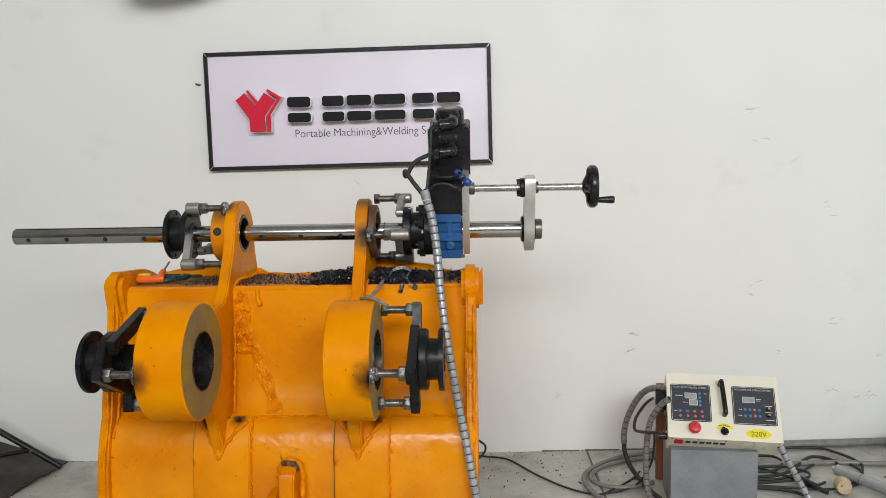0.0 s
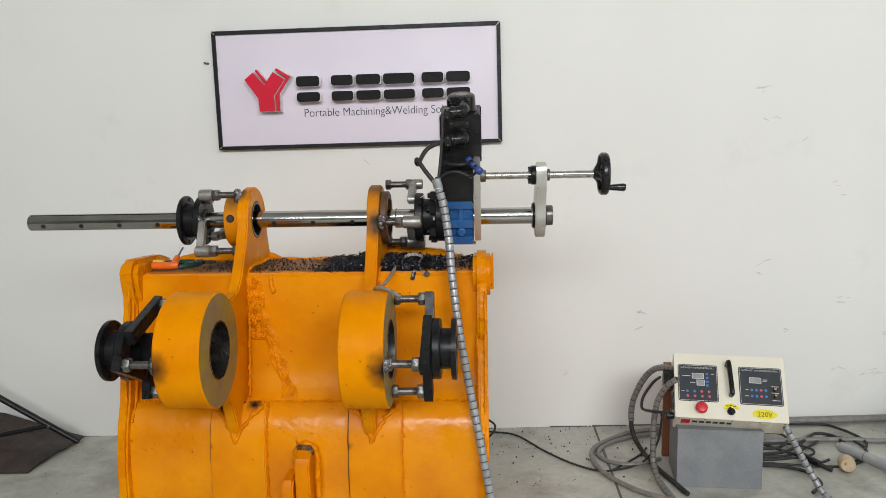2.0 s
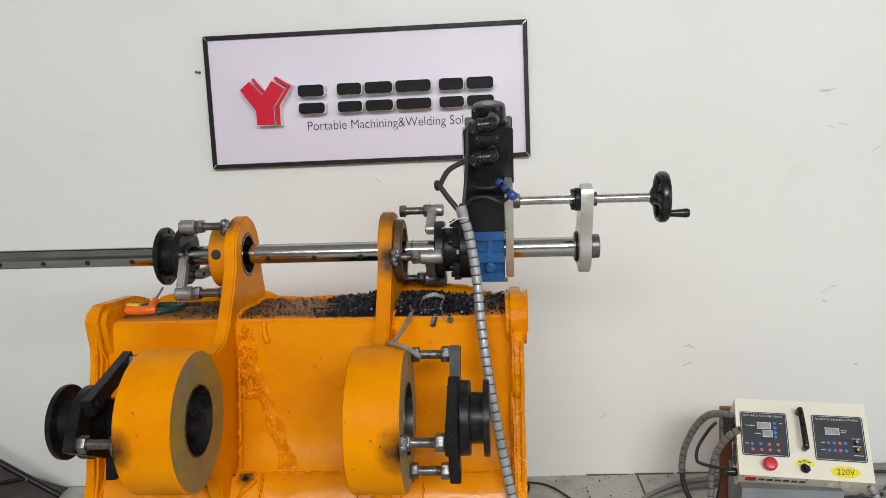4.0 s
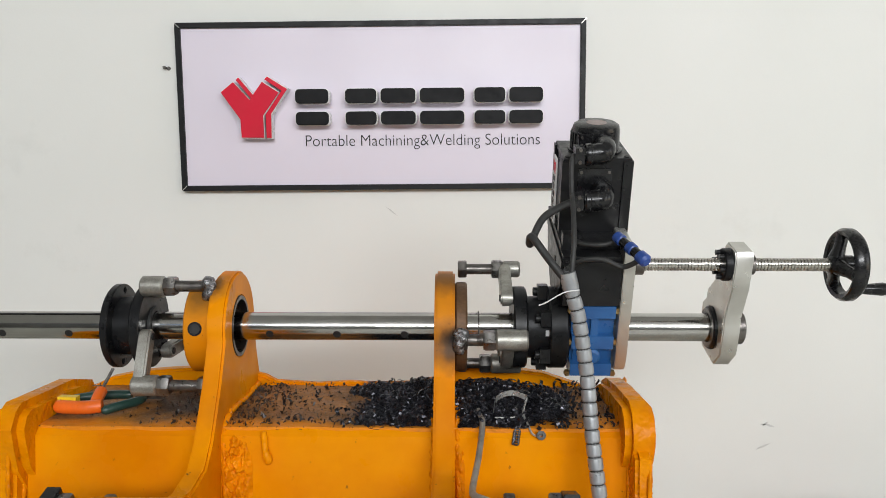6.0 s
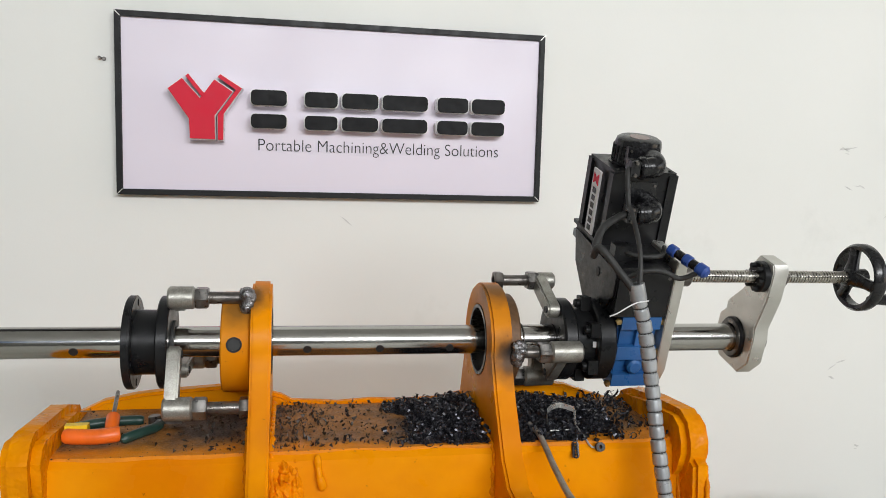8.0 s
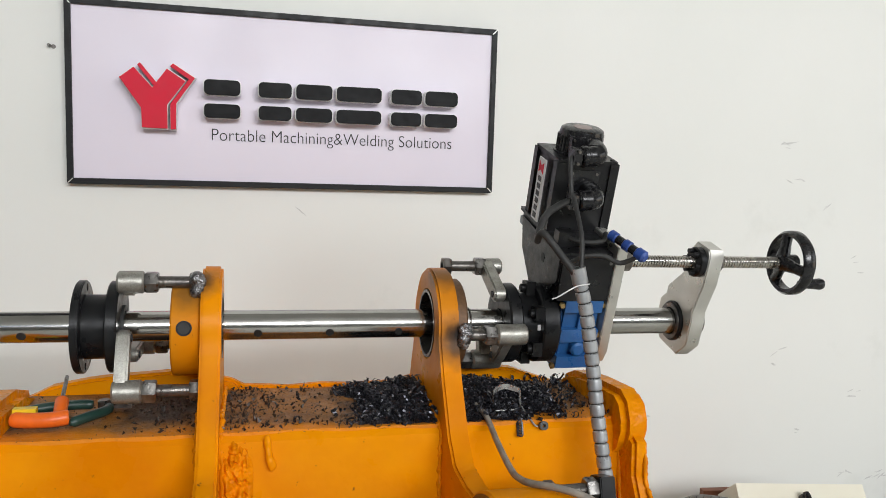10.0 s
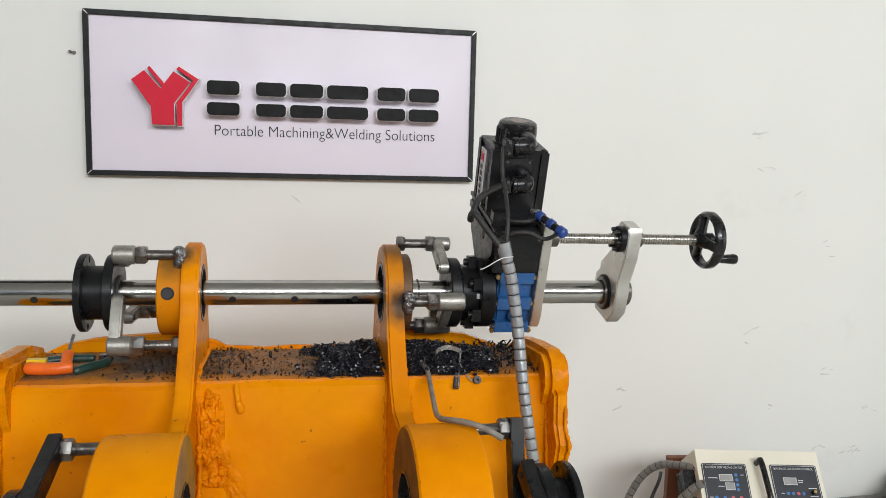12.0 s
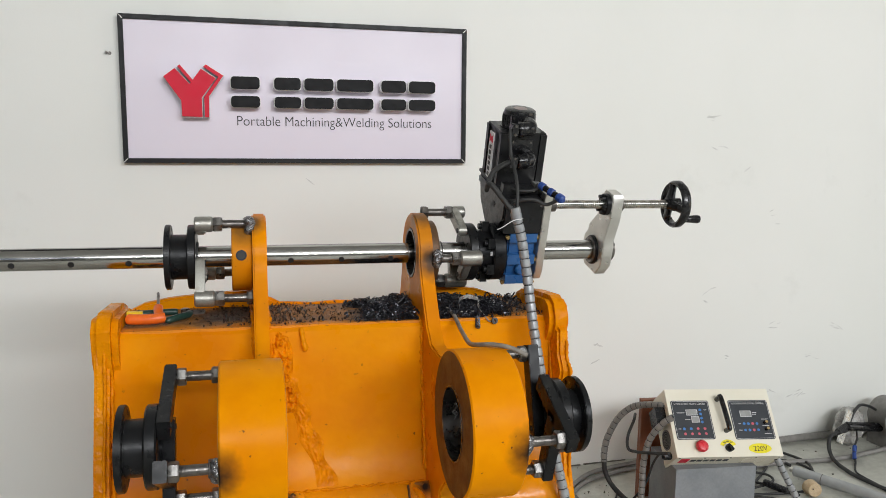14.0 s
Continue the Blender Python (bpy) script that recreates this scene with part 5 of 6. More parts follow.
# lower edge: red mark, dark bars and vents on the underside face
part("edge_mark", cb(bbox((0.022, -0.0010, -0.062), (0.052, 0.0, -0.020), 0)), red_acr, case)
for i in range(6):
    part("edge_bar", cb(bbox((0.060 + 0.023 * i, -0.0010, -0.050), (0.077 + 0.023 * i, 0.0, -0.030), 0)), ink, case)
for i in range(5):
    part("vent_slot", cb(bbox((0.245, -0.0010, -0.022 - 0.012 * i), (0.325, 0.0, -0.026 - 0.012 * i), 0)), M("vent_shadow_metal", (0.5, 0.46, 0.37), 0.5, scale=40) if i == 0 else bpy.data.materials["vent_shadow_metal"], case)
for x in (0.012, 0.10, 0.19, 0.28, 0.362):
    part("case_screw", cb(rod((x, 0.0, -0.009), (x, -0.002, -0.009), 0.0028, 8)), bolt_steel, case)
# left flank: socket block, fan, power plug
fan = part("fan_guard", cb(ring((0, 0.080, -0.062), (-0.003, 0.080, -0.062), 0.036, 0.031, 32)), bolt_steel, case, "round fan guard")
part("fan_recess", cb(rod((0.001, 0.080, -0.062), (-0.0012, 0.080, -0.062), 0.031, 28)), dark_hole, fan)
for r in (0.008, 0.016, 0.024):
    part("guard_ring", cb(ring((-0.0012, 0.080, -0.062), (-0.003, 0.080, -0.062), r + 0.0012, r - 0.0012, 28)), bolt_steel, fan)
part("socket_block", cb(bbox((-0.036, 0.128, -0.088), (0, 0.190, -0.028), 0.006)), black_plastic, case, "black cable socket block")
part("power_plug", cb(rod((0, 0.020, -0.050), (-0.030, 0.020, -0.050), 0.013, 14, 0.003)), black_plastic, case, "black power plug")

PLACE = FLOOR_FRAME
RZ6 = Matrix.Rotation(radians(-6), 4, "Z")
blk = bbox((0, 0, 0), (0.298, 0.20, 0.222), 0.004)
blk.transform(Matrix.Translation((0.640, 2.775, fz(0.78))) @ RZ6)
solo("steel_block", blk, steel_block, (0.79, 2.87, fz(0.78)), "grey primed steel block under the control box", "block")
brd = bbox((0, 0, 0), (0.32, 0.022, 0.385), 0.002)
brd.transform(Matrix.Translation((0.648, 3.030, fz(0.7))) @ Matrix.Rotation(radians(-6), 4, "Z"))
solo("backing_board", brd, rust_board, (0.75, 2.98, fz(0.7)), "rust-brown board standing behind the control box", "board")

# ---- cables and clutter on the floor ----


def on_floor(pts, r):
    return [(x, y, fz(x) + r) for x, y in pts]


cable("floor_cable", on_floor([(0.80, 3.29), (0.600, 3.257), (0.496, 3.204), (0.401, 3.118), (0.366, 3.035), (0.373, 2.931), (0.411, 2.833), (0.50, 2.72), (0.62, 2.64)], 0.011), 0.0095, wrap_dull, "thick grey cable looped on the floor", group="floor cables")
cable("floor_cable", on_floor([(0.80, 3.253), (0.566, 3.202), (0.436, 3.123), (0.393, 3.035), (0.433, 2.966), (0.515, 2.944), (0.63, 2.985)], 0.010), 0.0085, wrap_dull, "thick grey cable looped on the floor", group="floor cables")
cable("thin_floor_cable", on_floor([(-0.06, 3.30), (-0.02, 3.29), (0.072, 3.25), (0.180, 3.089), (0.280, 2.970), (0.371, 2.905), (0.43, 2.91), (0.554, 3.028), (0.60, 3.10)], 0.005), 0.004, black_rubber, "thin black cable lying on the floor", group="floor cables")
cable("hanging_cable", [(-0.060, 2.72, 0.30), (-0.030, 2.74, 0.268), (-0.034, 2.74, 0.24), (-0.065, 2.73, 0.215)], 0.004, black_rubber, "short loop of black cable behind the bucket")


def wrapped(name, pts, r, mat, label, loc):
    p = curve([Vector(q) for q in pts], 10)
    th = thing(name, loc, label, "cable")
    part("inner_cable", sweep(p, r * 0.88, 10), black_rubber, th)
    part("spiral_wrap", banded(p, r, 0.026, 0.45, 12), mat, th, "spiral wrap")
    return th


wrapped("wrapped_cable", [(0.660, 2.86, 0.425), (0.631, 2.937, 0.410), (0.605, 3.02, 0.375), (0.575, 3.07, 0.315), (0.545, 3.09, 0.235), (0.534, 3.092, 0.175), (0.534, 3.09, 0.135)], 0.0125, wrap_dull, "dull grey spiral-wrapped cable arching from the control box", (0.534, 3.09, 0.14))
cable("black_cable", [(0.534, 3.09, 0.145), (0.536, 3.085, 0.105), (0.550, 3.06, 0.06), (0.575, 3.0, 0.028), (0.60, 2.90, 0.020), (0.66, 2.70, 0.020)], 0.0095, black_rubber, "black cable leaving the wrap towards the floor")
wrapped("wrapped_cable", [(0.645, 2.82, 0.405), (0.617, 2.84, 0.375), (0.590, 2.87, 0.310), (0.579, 2.885, 0.225), (0.577, 2.885, 0.14), (0.578, 2.88, 0.06), (0.582, 2.80, 0.022), (0.60, 2.65, 0.020)], 0.0115, wrap_dull, "dull grey spiral-wrapped cable dropping to the floor", (0.577, 2.885, 0.1))
cable("power_cord", [(0.600, 2.765, 0.300), (0.575, 2.82, 0.280), (0.550, 2.90, 0.255), (0.542, 2.934, 0.256), (0.555, 2.96, 0.29), (0.60, 3.0, 0.33), (0.64, 3.06, 0.33)], 0.0055, black_rubber, "black power cord bent back behind the box")
cable("thin_floor_cable", [(0.585, 2.80, 0.285), (0.600, 2.86, 0.22), (0.595, 2.90, 0.12), (0.56, 2.95, 0.03), (0.50, 2.93, 0.012), (0.42, 2.90, 0.012)], 0.004, black_rubber, "thin black cable from the box to the floor")
wrapped("wrapped_cable", [(0.985, 2.76, 0.29), (1.004, 2.73, 0.262), (1.025, 2.72, 0.219), (1.055, 2.71, 0.161), (1.084, 2.70, 0.107), (1.12, 2.66, 0.04), (1.16, 2.60, 0.026)], 0.0115, wrap_grey, "silver-grey spiral-wrapped cable leaving the box to the floor", (1.03, 2.72, 0.2))
for pts, r in (([(0.95, 3.22), (1.118, 3.217), (1.180, 3.198), (1.184, 3.134), (1.129, 3.068), (1.060, 3.058), (0.96, 3.07)], 0.0055),
               ([(0.95, 2.99), (1.036, 2.994), (1.136, 3.003), (1.258, 3.087), (1.359, 3.164), (1.438, 3.140), (1.455, 3.040), (1.384, 2.937), (1.282, 2.899), (1.163, 2.911), (1.0, 2.943)], 0.005),
               ([(1.00, 2.921), (1.085, 2.900), (1.142, 2.861), (1.16, 2.77), (1.10, 2.70)], 0.006),
               ([(1.10, 3.30), (1.370, 3.293), (1.441, 3.242), (1.484, 3.141), (1.470, 3.069), (1.377, 2.945), (1.316, 2.926)], 0.0055),
               ([(1.397, 3.100), (1.384, 3.169), (1.317, 3.190), (1.210, 3.086), (1.123, 3.023), (0.97, 2.998)], 0.0065),
               ([(0.96, 3.16), (1.05, 3.12), (1.16, 3.00), (1.22, 2.93), (1.27, 2.95)], 0.0055),
               ([(0.96, 2.955), (1.10, 2.96), (1.22, 2.99), (1.24, 3.05), (1.16, 3.10), (1.03, 3.10), (0.96, 3.12)], 0.005)):
    lift = rng.uniform(0.0, 0.012)
    cable("floor_cable", on_floor(pts, r + lift), r, black_rubber, "black cable coiled on the floor", group="floor cables")
cable("floor_pipe", on_floor([(0.95, 3.30), (1.2, 3.31), (1.462, 3.315), (1.784, 3.32), (2.6, 3.325)], 0.022), 0.016, wrap_dull, "grey conduit lying along the foot of the wall", seg=14)
cable("floor_pipe", on_floor([(1.0, 3.13), (1.390, 3.134), (1.529, 3.115), (1.698, 3.112), (1.866, 3.135), (2.3, 3.2)], 0.011), 0.010, wrap_dull, "grey hose lying on the floor", seg=12)
plugd = thing("floor_plug", (1.19, 2.93, 0.04), "black plug lying among the cables", "plug")
part("plug_body", rod((1.16, 2.97, 0.045), (1.215, 2.90, 0.032), 0.014, 16, 0.004), black_plastic, plugd)
part("plug_tail", rod((1.215, 2.90, 0.032), (1.245, 2.87, 0.024), 0.008, 12), black_rubber, plugd)
tube = thing("torch_tube", (1.40, 2.9, 0.03), "grey welding torch tube lying on the floor", "tube")
td0, td1 = Vector((1.344, 3.021, 0.050)), Vector((1.60, 2.56, 0.045))
part("tube_body", rod(td0, td1, 0.021, 24, 0.004), gun_grey, tube)
part("tube_sleeve", ring(td0.lerp(td1, 0.20), td0.lerp(td1, 0.205), 0.0216, 0.018, 24), bolt_steel, tube)
part("tube_tip", rod(td0, td0 + (td0 - td1).normalized() * 0.014, 0.010, 16, 0.002), alu, tube)
cap = thing("wooden_plug", (1.30, 2.86, 0.03), "pale round wooden plug lying on the floor", "plug")
cd = Vector((-0.25, -0.95, 0.12)).normalized()
part("plug_body", lathe(B(), Vector((1.303, 2.890, fz(1.3) + 0.030)), cd, [(0, 0), (0, 0.027), (0.004, 0.030), (0.040, 0.027), (0.044, 0.024), (0.044, 0)], 24), wood_cut, cap)
for a in (30, 150, 270):
    u_ = Vector((1.303, 2.890, fz(1.3) + 0.030)) + cd * 0.0442 + Vector((math.cos(radians(a)) * 0.012, 0, math.sin(radians(a)) * 0.012))
    part("plug_hole", rod(u_, u_ + cd * 0.0012, 0.0028, 8), dark_hole, cap)
cable("torch_cable", [(1.77, 3.20, 0.118), (1.73, 3.17, 0.125), (1.68, 3.16, 0.128), (1.635, 3.15, 0.115), (1.612, 3.13, 0.078), (1.600, 3.09, 0.045), (1.590, 3.02, 0.034), (1.585, 2.92, 0.034), (1.62, 2.75, 0.034)], 0.008, black_rubber, "thick black torch cable arching to the floor")
torch = thing("welding_torch", (1.80, 3.1, 0.17), "black welding torch handle resting against the bag", "torch")
part("handle", rod((1.745, 3.185, 0.140), (1.95, 3.20, 0.112), 0.020, 18, 0.005), black_plastic, torch)
part("collar", rod((1.95, 3.20, 0.112), (2.11, 3.22, 0.095), 0.025, 18, 0.004), black_plastic, torch)
part("spring_guard", banded([Vector((1.745, 3.185, 0.140)).lerp(Vector((1.68, 3.16, 0.128)), k / 12) for k in range(13)], 0.014, 0.012, 0.4, 12), black_rubber, torch)
cable("loop_cable", [(1.79, 3.21, 0.15), (1.815, 3.215, 0.19), (1.845, 3.215, 0.218), (1.90, 3.215, 0.205), (1.955, 3.215, 0.17), (2.01, 3.21, 0.11)], 0.006, black_rubber, "black cable looping over the torch")
cable("thin_floor_cable", [(1.80, 3.18, 0.115), (1.765, 3.14, 0.10), (1.735, 3.12, 0.075), (1.715, 3.10, 0.05), (1.695, 3.07, 0.032), (1.627, 2.997, 0.028), (1.615, 2.930, 0.028), (1.615, 2.858, 0.028), (1.60, 2.74, 0.028)], 0.004, black_rubber, "thin black lead from the torch")
bj = thing("blue_joint", (1.672, 3.08, 0.06), "small blue cable joint on the black lead", "connector")
part("sleeve", rod((1.738, 3.122, 0.078), (1.722, 3.107, 0.058), 0.0085, 14, 0.002), blue_plug, bj)
part("sleeve", rod((1.720, 3.105, 0.055), (1.702, 3.083, 0.038), 0.0085, 14, 0.002), blue_plug, bj)
bag = B()
bmesh.ops.create_icosphere(bag, subdivisions=4, radius=1.0)
for v in bag.verts:
    n_ = 1 + 0.22 * noise.noise(v.co * 2.4) + 0.10 * noise.noise(v.co * 7)
    v.co = Vector((1.825 + v.co.x * 0.068 * n_, 3.245 + v.co.y * 0.05 * n_, fz(1.83) + 0.085 + v.co.z * 0.085 * n_))
    v.co.z = max(v.co.z, fz(v.co.x) + 0.001)
solo("plastic_bag", bag, bag_m, (1.835, 3.245, fz(1.83)), "crumpled pale plastic bag with metal parts by the wall", "bag", smooth=180)
cb2 = bbox((-0.016, -0.004, -0.075), (0.016, 0.004, 0.075), 0.003)
cb2.transform(Matrix.Translation((1.745, 3.19, 0.135)) @ Matrix.Rotation(radians(32), 4, "Y") @ Matrix.Rotation(radians(-14), 4, "X"))
solo("silver_bracket", cb2, silver_clip, (1.745, 3.19, 0.03), "pale flat metal bracket leaning on the bag", "bracket")
spool = thing("grey_spool", (2.03, 3.2, 0.03), "grey round spool standing by the wall", "spool")
part("drum", ring((2.0, 3.14, 0.165), (2.0, 3.26, 0.165), 0.075, 0.035, 36, 0.006), wrap_dull, spool)
part("rim", ring((2.0, 3.125, 0.165), (2.0, 3.14, 0.165), 0.098, 0.04, 40, 0.004), gun_grey, spool)
part("foot", bbox((1.94, 3.14, fz(2.0)), (2.06, 3.26, fz(2.0) + 0.10), 0.004), wrap_dull, spool)
# dark folded sheet with a steel leg at the west side
shp = B()
for i in range(13):
    for j in range(7):
        x, y = -1.91 - 0.06 * i, 3.30 - 0.055 * j
        h = 0.015 + 0.13 * min(1, i / 7) * (1 - (j / 6) ** 2) + 0.012 * noise.noise(Vector((x * 12, y * 12, 0)))
        shp.verts.new((x - 0.01 * j, y, fz(x) + max(0.002, h if j < 6 else 0.0)))
shp.verts.ensure_lookup_table()
for i in range(12):
    for j in range(6):
        a = i * 7 + j
        shp.faces.new([shp.verts[q] for q in (a, a + 1, a + 8, a + 7)])
ex = bmesh.ops.extrude_face_region(shp, geom=shp.faces[:])
bmesh.ops.translate(shp, verts=[v for v in ex["geom"] if isinstance(v, bmesh.types.BMVert)], vec=(0, 0, 0.006))
solo("folded_sheet", shp, dark_cloth, (-2.1, 3.15, fz(-2.1)), "dark brown crumpled sheet lying against the wall", "sheet", smooth=60)
stand = thing("folding_stand", (-1.86, 3.18, 0.0), "black steel leg of a folding stand on the floor", "stand")
part("leg", rod((-1.862, 3.175, 0.022), (-2.75, 3.12, 0.60), 0.013, 16, 0.002), black_paint, stand)
part("leg", rod((-1.985, 3.165, 0.104), (-2.6, 3.05, 0.02), 0.010, 14, 0.002), black_paint, stand)
part("rivet", rod((-1.975, 3.15, 0.104), (-1.975, 3.142, 0.104), 0.006, 10, 0.001), nut_steel, stand)

# floor joint and wall-foot gap
jt = B()
for a, b_ in (((0.422, 3.34), (0.421, 3.105)), ((0.421, 3.105), (0.425, 2.946)), ((0.425, 2.946), (0.423, 2.2)), ((0.423, 2.2), (0.42, -3.9))):
    box(jt, (min(a[0], b_[0]) - 0.004, b_[1], fz(0.42) - 0.01), (max(a[0], b_[0]) + 0.003, a[1], fz(0.42) + 0.0012))
solo("floor_joint", jt, crack_m, (0.42, 1, 0), "dark joint line in the floor", "floor joint", kind="structure", smooth=0)
gap = B()
x = -3.0
while x < 3.0:
    w_ = rng.uniform(0.03, 0.22)
    h_ = rng.uniform(0.001, 0.0035)
    if rng.random() < 0.75:
        box(gap, (x, WALL - rng.uniform(0.001, 0.004), fz(x) - 0.01), (x + w_, WALL + 0.01, fz(x + w_ / 2) + h_))
    x += w_ + rng.uniform(0.0, 0.03)
solo("wall_foot_gap", gap, crack_m, (0, WALL, 0), "ragged dark gap along the foot of the wall", "trim", kind="structure", smooth=0)

# ---- hand tools on the bucket ----
PLACE, WALL, BASE, SLOPE = Matrix.Identity(4), 3.309, 0.062, 0.021
TZ = 0.965
tdr = thing("t_handle_driver", (-1.0, 2.26, TZ), "orange T-handle driver with a yellow insert lying on the bucket", "screwdriver")
part("grip", sweep(curve([Vector((-1.032, 2.258, TZ + 0.012)), Vector((-1.005, 2.254, TZ + 0.011)), Vector((-0.975, 2.252, TZ + 0.012)), Vector((-0.953, 2.256, TZ + 0.014))], 6), 0.012, 14, radii=[0.009] + [0.0115] * 17 + [0.010]), orange_pl, tdr)
part("neck", sweep(curve([Vector((-0.966, 2.258, TZ + 0.014)), Vector((-0.968, 2.274, TZ + 0.022)), Vector((-0.970, 2.292, TZ + 0.028))], 6), 0.010, 14), orange_pl, tdr)
part("blade", rod((-0.970, 2.290, TZ + 0.028), (-0.975, 2.352, TZ + 0.050), 0.0032, 6), nut_steel, tdr, "hexagon steel blade")
part("insert", bbox((-1.032, 2.262, TZ + 0.014), (-1.000, 2.276, TZ + 0.026), 0.002), yellow_pl, tdr)
plr = thing("pliers", (-0.95, 2.30, TZ), "side cutters with dark green grips lying on the bucket", "pliers")
part("grip", sweep(curve([Vector((-1.035, 2.306, TZ + 0.007)), Vector((-1.0, 2.318, TZ + 0.010)), Vector((-0.96, 2.328, TZ + 0.010)), Vector((-0.932, 2.328, TZ + 0.010))], 6), 0.007, 10, radii=[0.004] + [0.0078] * 17 + [0.006]), green_pl, plr)
part("grip", sweep(curve([Vector((-0.950, 2.246, TZ + 0.007)), Vector((-0.928, 2.266, TZ + 0.010)), Vector((-0.908, 2.292, TZ + 0.010)), Vector((-0.905, 2.312, TZ + 0.010))], 6), 0.007, 10, radii=[0.004] + [0.0078] * 17 + [0.006]), green_pl, plr)
part("pivot", rod((-0.915, 2.326, TZ + 0.003), (-0.915, 2.326, TZ + 0.018), 0.010, 16, 0.002), bolt_steel, plr)
part("jaws", prism_x([(2.322, TZ + 0.004), (2.322, TZ + 0.015), (2.345, TZ + 0.010), (2.345, TZ + 0.004)], -0.912, -0.872, w=0.002), bolt_steel, plr)

# silver strip and a tight spring of swarf on the outer bay
st = thing("metal_strip", (-0.256, 2.250, 0.964), "bent bright metal strip lying in the swarf", "metal strip")
ribbon = B()
pts_ = curve([Vector((-0.294, 2.228, 0.981)), Vector((-0.286, 2.258, 0.994)), Vector((-0.261, 2.272, 0.999)), Vector((-0.236, 2.266, 0.993))], 8)
prev = None
for q in pts_:
    ring_ = [ribbon.verts.new(q + Vector(o)) for o in ((0, 0, -0.0045), (0, 0, 0.0045), (0, 0.0012, 0.0045), (0, 0.0012, -0.0045))]
    if prev:
        for i in range(4):
            ribbon.faces.new((prev[i], prev[(i + 1) % 4], ring_[(i + 1) % 4], ring_[i]))
    prev = ring_
part("strip", ribbon, silver_clip, st)
part("wire", sweep(curve([Vector((-0.236, 2.266, 0.993)), Vector((-0.244, 2.235, 0.977)), Vector((-0.238, 2.210, 0.965)), Vector((-0.230, 2.198, 0.953)), Vector((-0.214, 2.200, 0.953))], 6), 0.0018, 6), silver_clip, st)
part("wire", sweep(curve([Vector((-0.291, 2.228, 0.971)), Vector((-0.266, 2.226, 0.972)), Vector((-0.242, 2.232, 0.973))], 6), 0.0015, 6), silver_clip, st)
part("washer", ring((-0.219, 2.196, 0.953), (-0.219, 2.188, 0.956), 0.0075, 0.003, 14), black_oxide, st)
spr = [Vector((-0.252 - 0.008 * t, 2.222 - 0.034 * t, 0.972 - 0.030 * t)) + 0.0048 * Vector((math.cos(t * 60), 0.5 * math.sin(t * 60), math.sin(t * 60))) for t in (k / 110 for k in range(111))]
solo("swarf_spring", sweep(spr, 0.0016, 5), swarf_m, (-0.261, 2.210, 0.959), "tight blue-black spring of swarf hanging over the edge", "swarf")

# ---- swarf and crumbs (too many to count) ----


def curl(verts, faces, c, rr, width, turns, axis_m, rng_, n=9):
    base = len(verts)
    pitch = rng_.uniform(0.2, 0.9) * width
    for k in range(n):
        a = turns * 2 * math.pi * k / (n - 1)
        p = Vector((rr * math.cos(a), rr * math.sin(a), pitch * k / (n - 1)))
        q = p + Vector((0, 0, width))
        verts.append(tuple(c + axis_m @ p))
        verts.append(tuple(c + axis_m @ q))
    for k in range(n - 1):
        i = base + 2 * k
        faces.append((i, i + 1, i + 3, i + 2))


def pile_height(x, y):
    f = max(0.0, 1 - abs((y - 2.325) / 0.128) ** 2)
    if -0.735 < x < -0.39:
        d = min(1.0, max(0.0, (x + 0.545 + 0.05 * noise.noise(Vector((x * 20, y * 20, 4)))) / 0.17))
        return 0.038 * d * f * (0.75 + 0.6 * noise.noise(Vector((x * 16, y * 16, 8))))
    if -0.357 < x < -0.08:
        d = min(1.0, max(0.0, (-0.13 - x) / 0.16))
        return 0.022 * d * f * (0.85 + 0.6 * noise.noise(Vector((x * 16, y * 16, 8))))
    return 0.0


vs_, fs_ = [], []
srng = random.Random(21)
made = 0
while made < 3300:
    x, y = srng.uniform(-0.735, -0.08), srng.uniform(2.203, 2.445)
    if -0.395 < x < -0.352:
        continue
    h = pile_height(x, y)
    want = 0.006 + min(1.0, h / 0.012)
    if x > -0.357:
        want = max(want, 0.10)
    if srng.random() > want:
        continue
    z = 0.964 + srng.uniform(0.0, 1.0) * h
    rot = Euler([srng.uniform(0, 6.28) for _ in range(3)]).to_matrix()
    big = srng.random() < 0.12
    curl(vs_, fs_, Vector((x, y, z + 0.002)), srng.uniform(0.003, 0.0075) if not big else srng.uniform(0.006, 0.011), srng.uniform(0.0025, 0.0065), srng.choice((0.12, 0.2, 0.3, 0.45, 0.9)), rot, srng)
    made += 1
# fine swarf packed under the curls
gx, gy_ = 70, 22
for lo, hi in ((-0.735, -0.395), (-0.352, -0.085)):
    base = len(vs_)
    for i in range(gx + 1):
        for j in range(gy_ + 1):
            x, y = lo + (hi - lo) * i / gx, 2.208 + 0.232 * j / gy_
            h = pile_height(x, y)
            vs_.append((x, y, 0.9595 + (0.85 * h if h > 0.003 else -0.004) + 0.004 * noise.noise(Vector((x * 90, y * 90, 0)))))
    for i in range(gx):
        for j in range(gy_):
            a = base + i * (gy_ + 1) + j
            fs_.append((a, a + gy_ + 1, a + gy_ + 2, a + 1))
me = bpy.data.meshes.new("swarf")
me.from_pydata(vs_, [], fs_)
me.materials.append(swarf_m)
sw = new("swarf", me)
tagged(sw, "blue-black curled steel swarf heaped on the bucket", "swarf", kind="stuff")
sol = sw.modifiers.new("thickness", "SOLIDIFY")
sol.thickness = 0.0006
vs_, fs_ = [], []


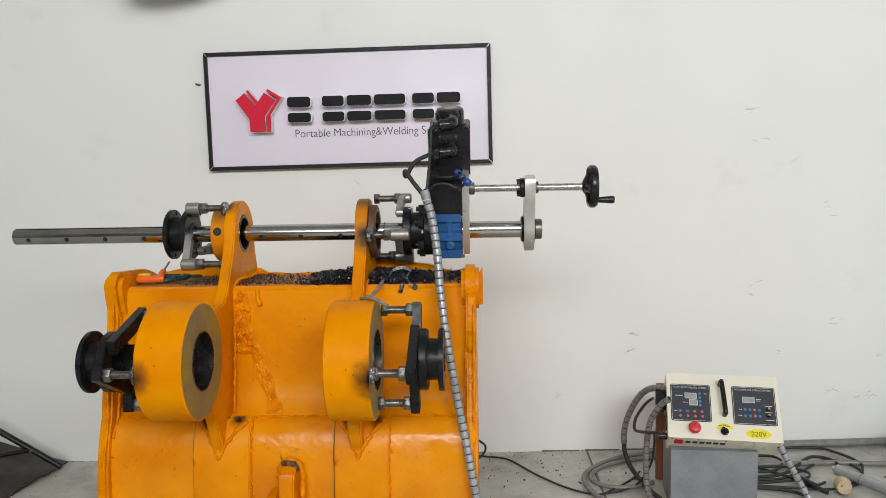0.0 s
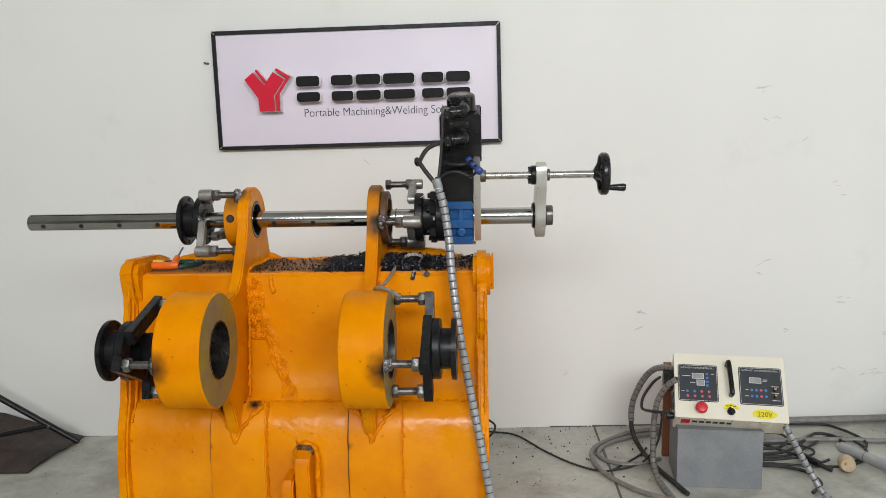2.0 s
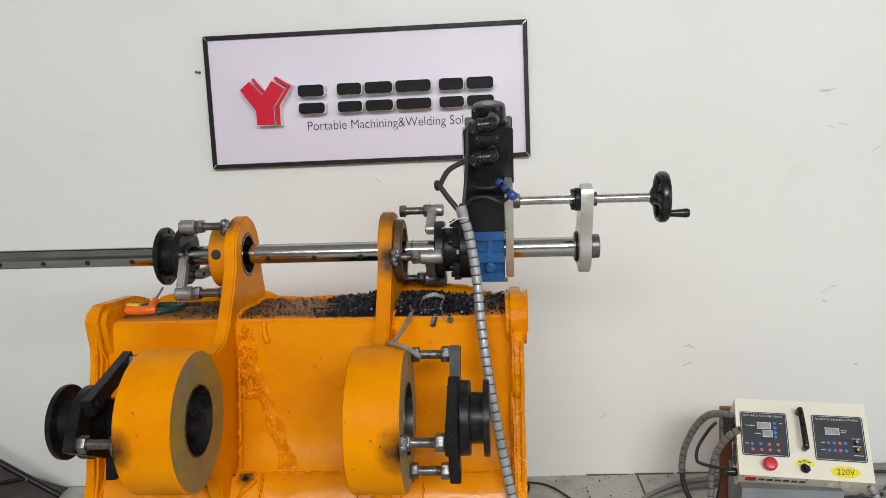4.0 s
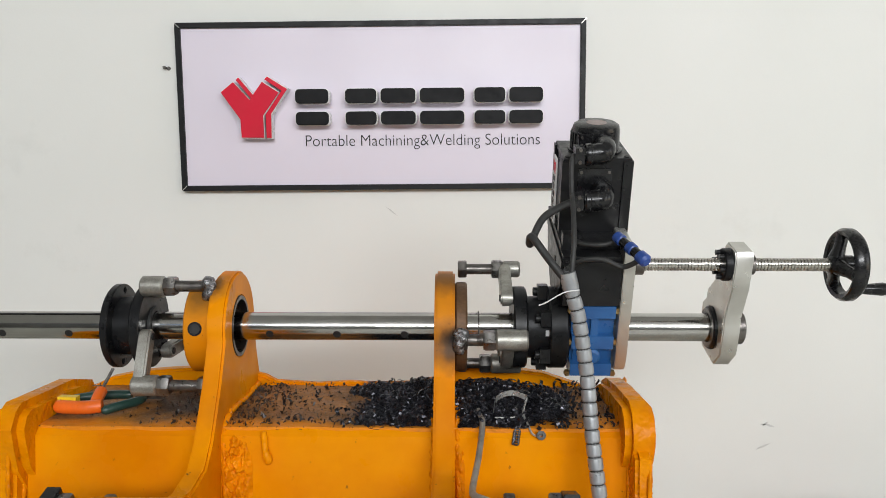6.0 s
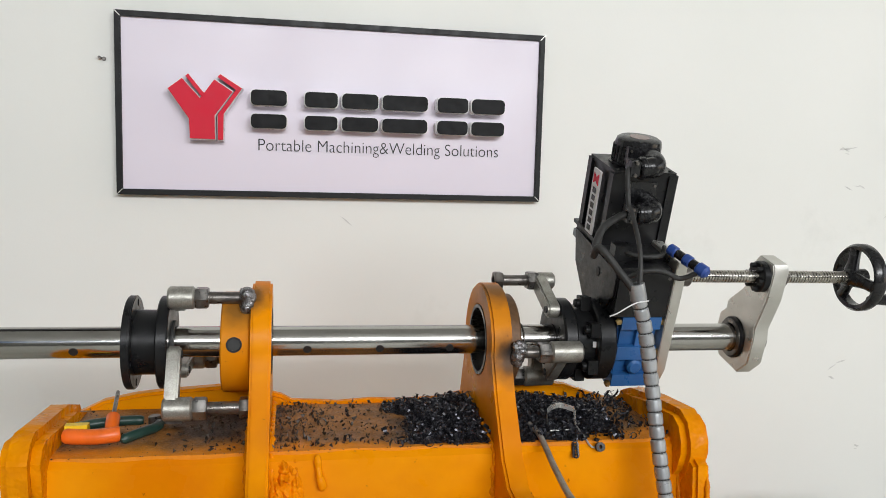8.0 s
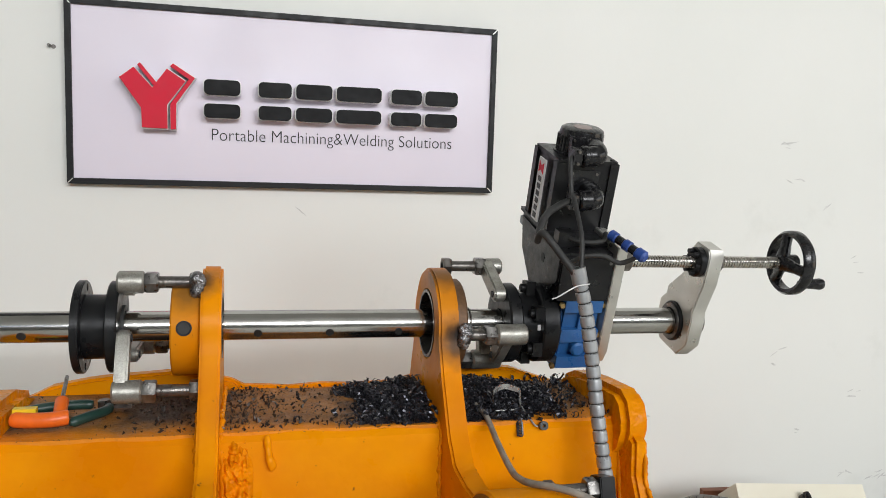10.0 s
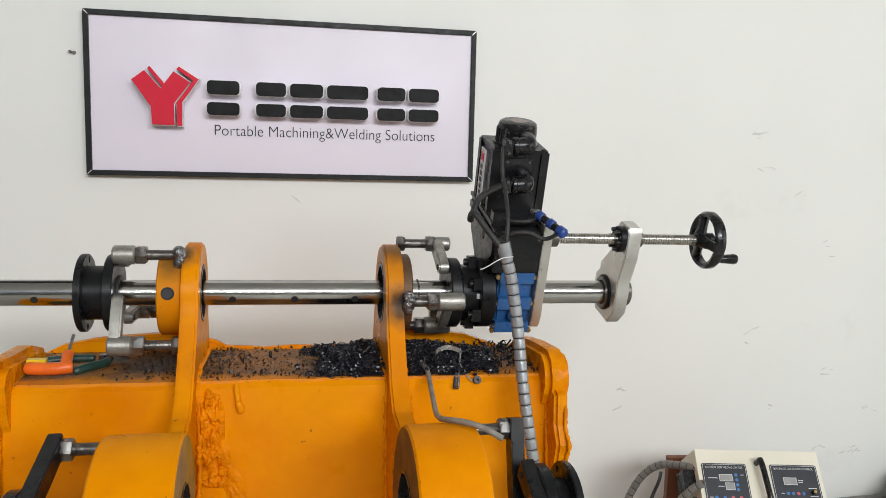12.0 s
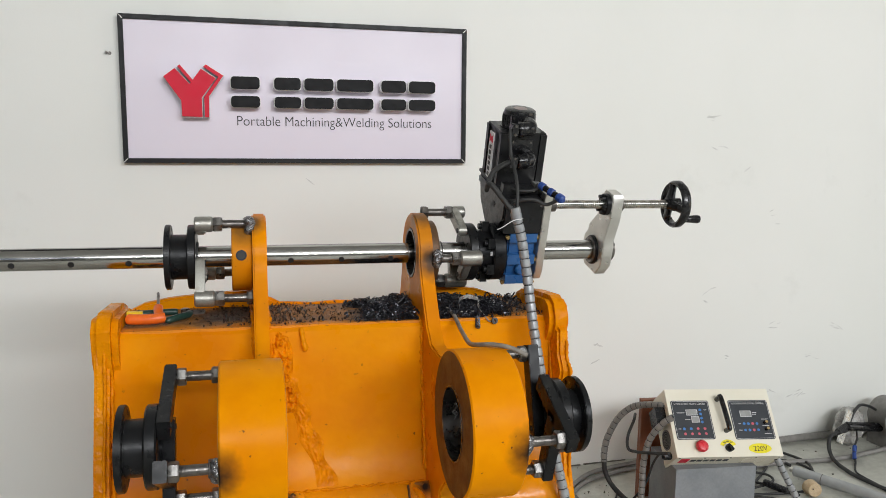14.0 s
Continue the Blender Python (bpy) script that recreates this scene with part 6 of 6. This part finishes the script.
def crumb(c, s, rng_):
    base = len(vs_)
    rot = Euler([rng_.uniform(0, 6.28) for _ in range(3)]).to_matrix()
    for p in ((rng_.uniform(0.5, 1.6), 0, -0.3), (-0.6, rng_.uniform(0.3, 1.0), -0.3), (-0.6, -0.7, -0.3), (rng_.uniform(-0.4, 0.4), rng_.uniform(-0.4, 0.4), rng_.uniform(0.0, 0.5))):
        vs_.append(tuple(Vector(c) + rot @ (Vector(p) * s)))
    for f in ((0, 1, 2), (0, 3, 1), (1, 3, 2), (2, 3, 0)):
        fs_.append(tuple(base + i for i in f))


for _ in range(1500):
    x = srng.choice((srng.uniform(-0.735, -0.39), srng.uniform(-0.735, -0.39), srng.gauss(-0.70, 0.03), srng.uniform(-0.357, -0.08), srng.gauss(-0.80, 0.05)))
    if not (-1.04 < x < -0.08) or -0.768 < x < -0.733 or -0.393 < x < -0.355:
        continue
    y = srng.uniform(2.21, 2.44)
    crumb((x, y, 0.9650), srng.choice((0.001, 0.0015, 0.002, 0.003, 0.0048)), srng)
for _ in range(260):
    x, y = srng.uniform(-1.04, -0.09), srng.uniform(2.21, 2.44)
    crumb((x, y, 0.9650), srng.uniform(0.0012, 0.0028), srng)
for _ in range(60):
    crumb((-0.03 + srng.gauss(0, 0.004) - 1.03 * srng.random(), 2.206, 0.961), 0.0015, srng)
me = bpy.data.meshes.new("swarf_crumbs")
me.from_pydata(vs_, [], fs_)
me.materials.append(crumb_m)
tagged(new("swarf_crumbs", me), "dark metal crumbs scattered over the bucket top", "crumbs", kind="stuff")
vs_, fs_ = [], []
for _ in range(230):
    x, y = srng.uniform(-0.05, 0.62), 3.33 - abs(srng.gauss(0, 0.28))
    if srng.random() < 0.2:
        x = srng.uniform(0.9, 2.0)
    crumb((x, y, fz(x) + 0.002), srng.choice((0.002, 0.003, 0.004, 0.006)), srng)
for _ in range(60):
    x, y = srng.uniform(-2.2, -1.15), srng.uniform(2.6, 3.3)
    crumb((x, y, fz(x) + 0.002), srng.choice((0.002, 0.004)), srng)
me = bpy.data.meshes.new("floor_debris")
me.from_pydata(vs_, [], fs_)
me.materials.append(crumb_m)
tagged(new("floor_debris", me), "dark chips and dirt scattered on the floor", "debris", kind="stuff")
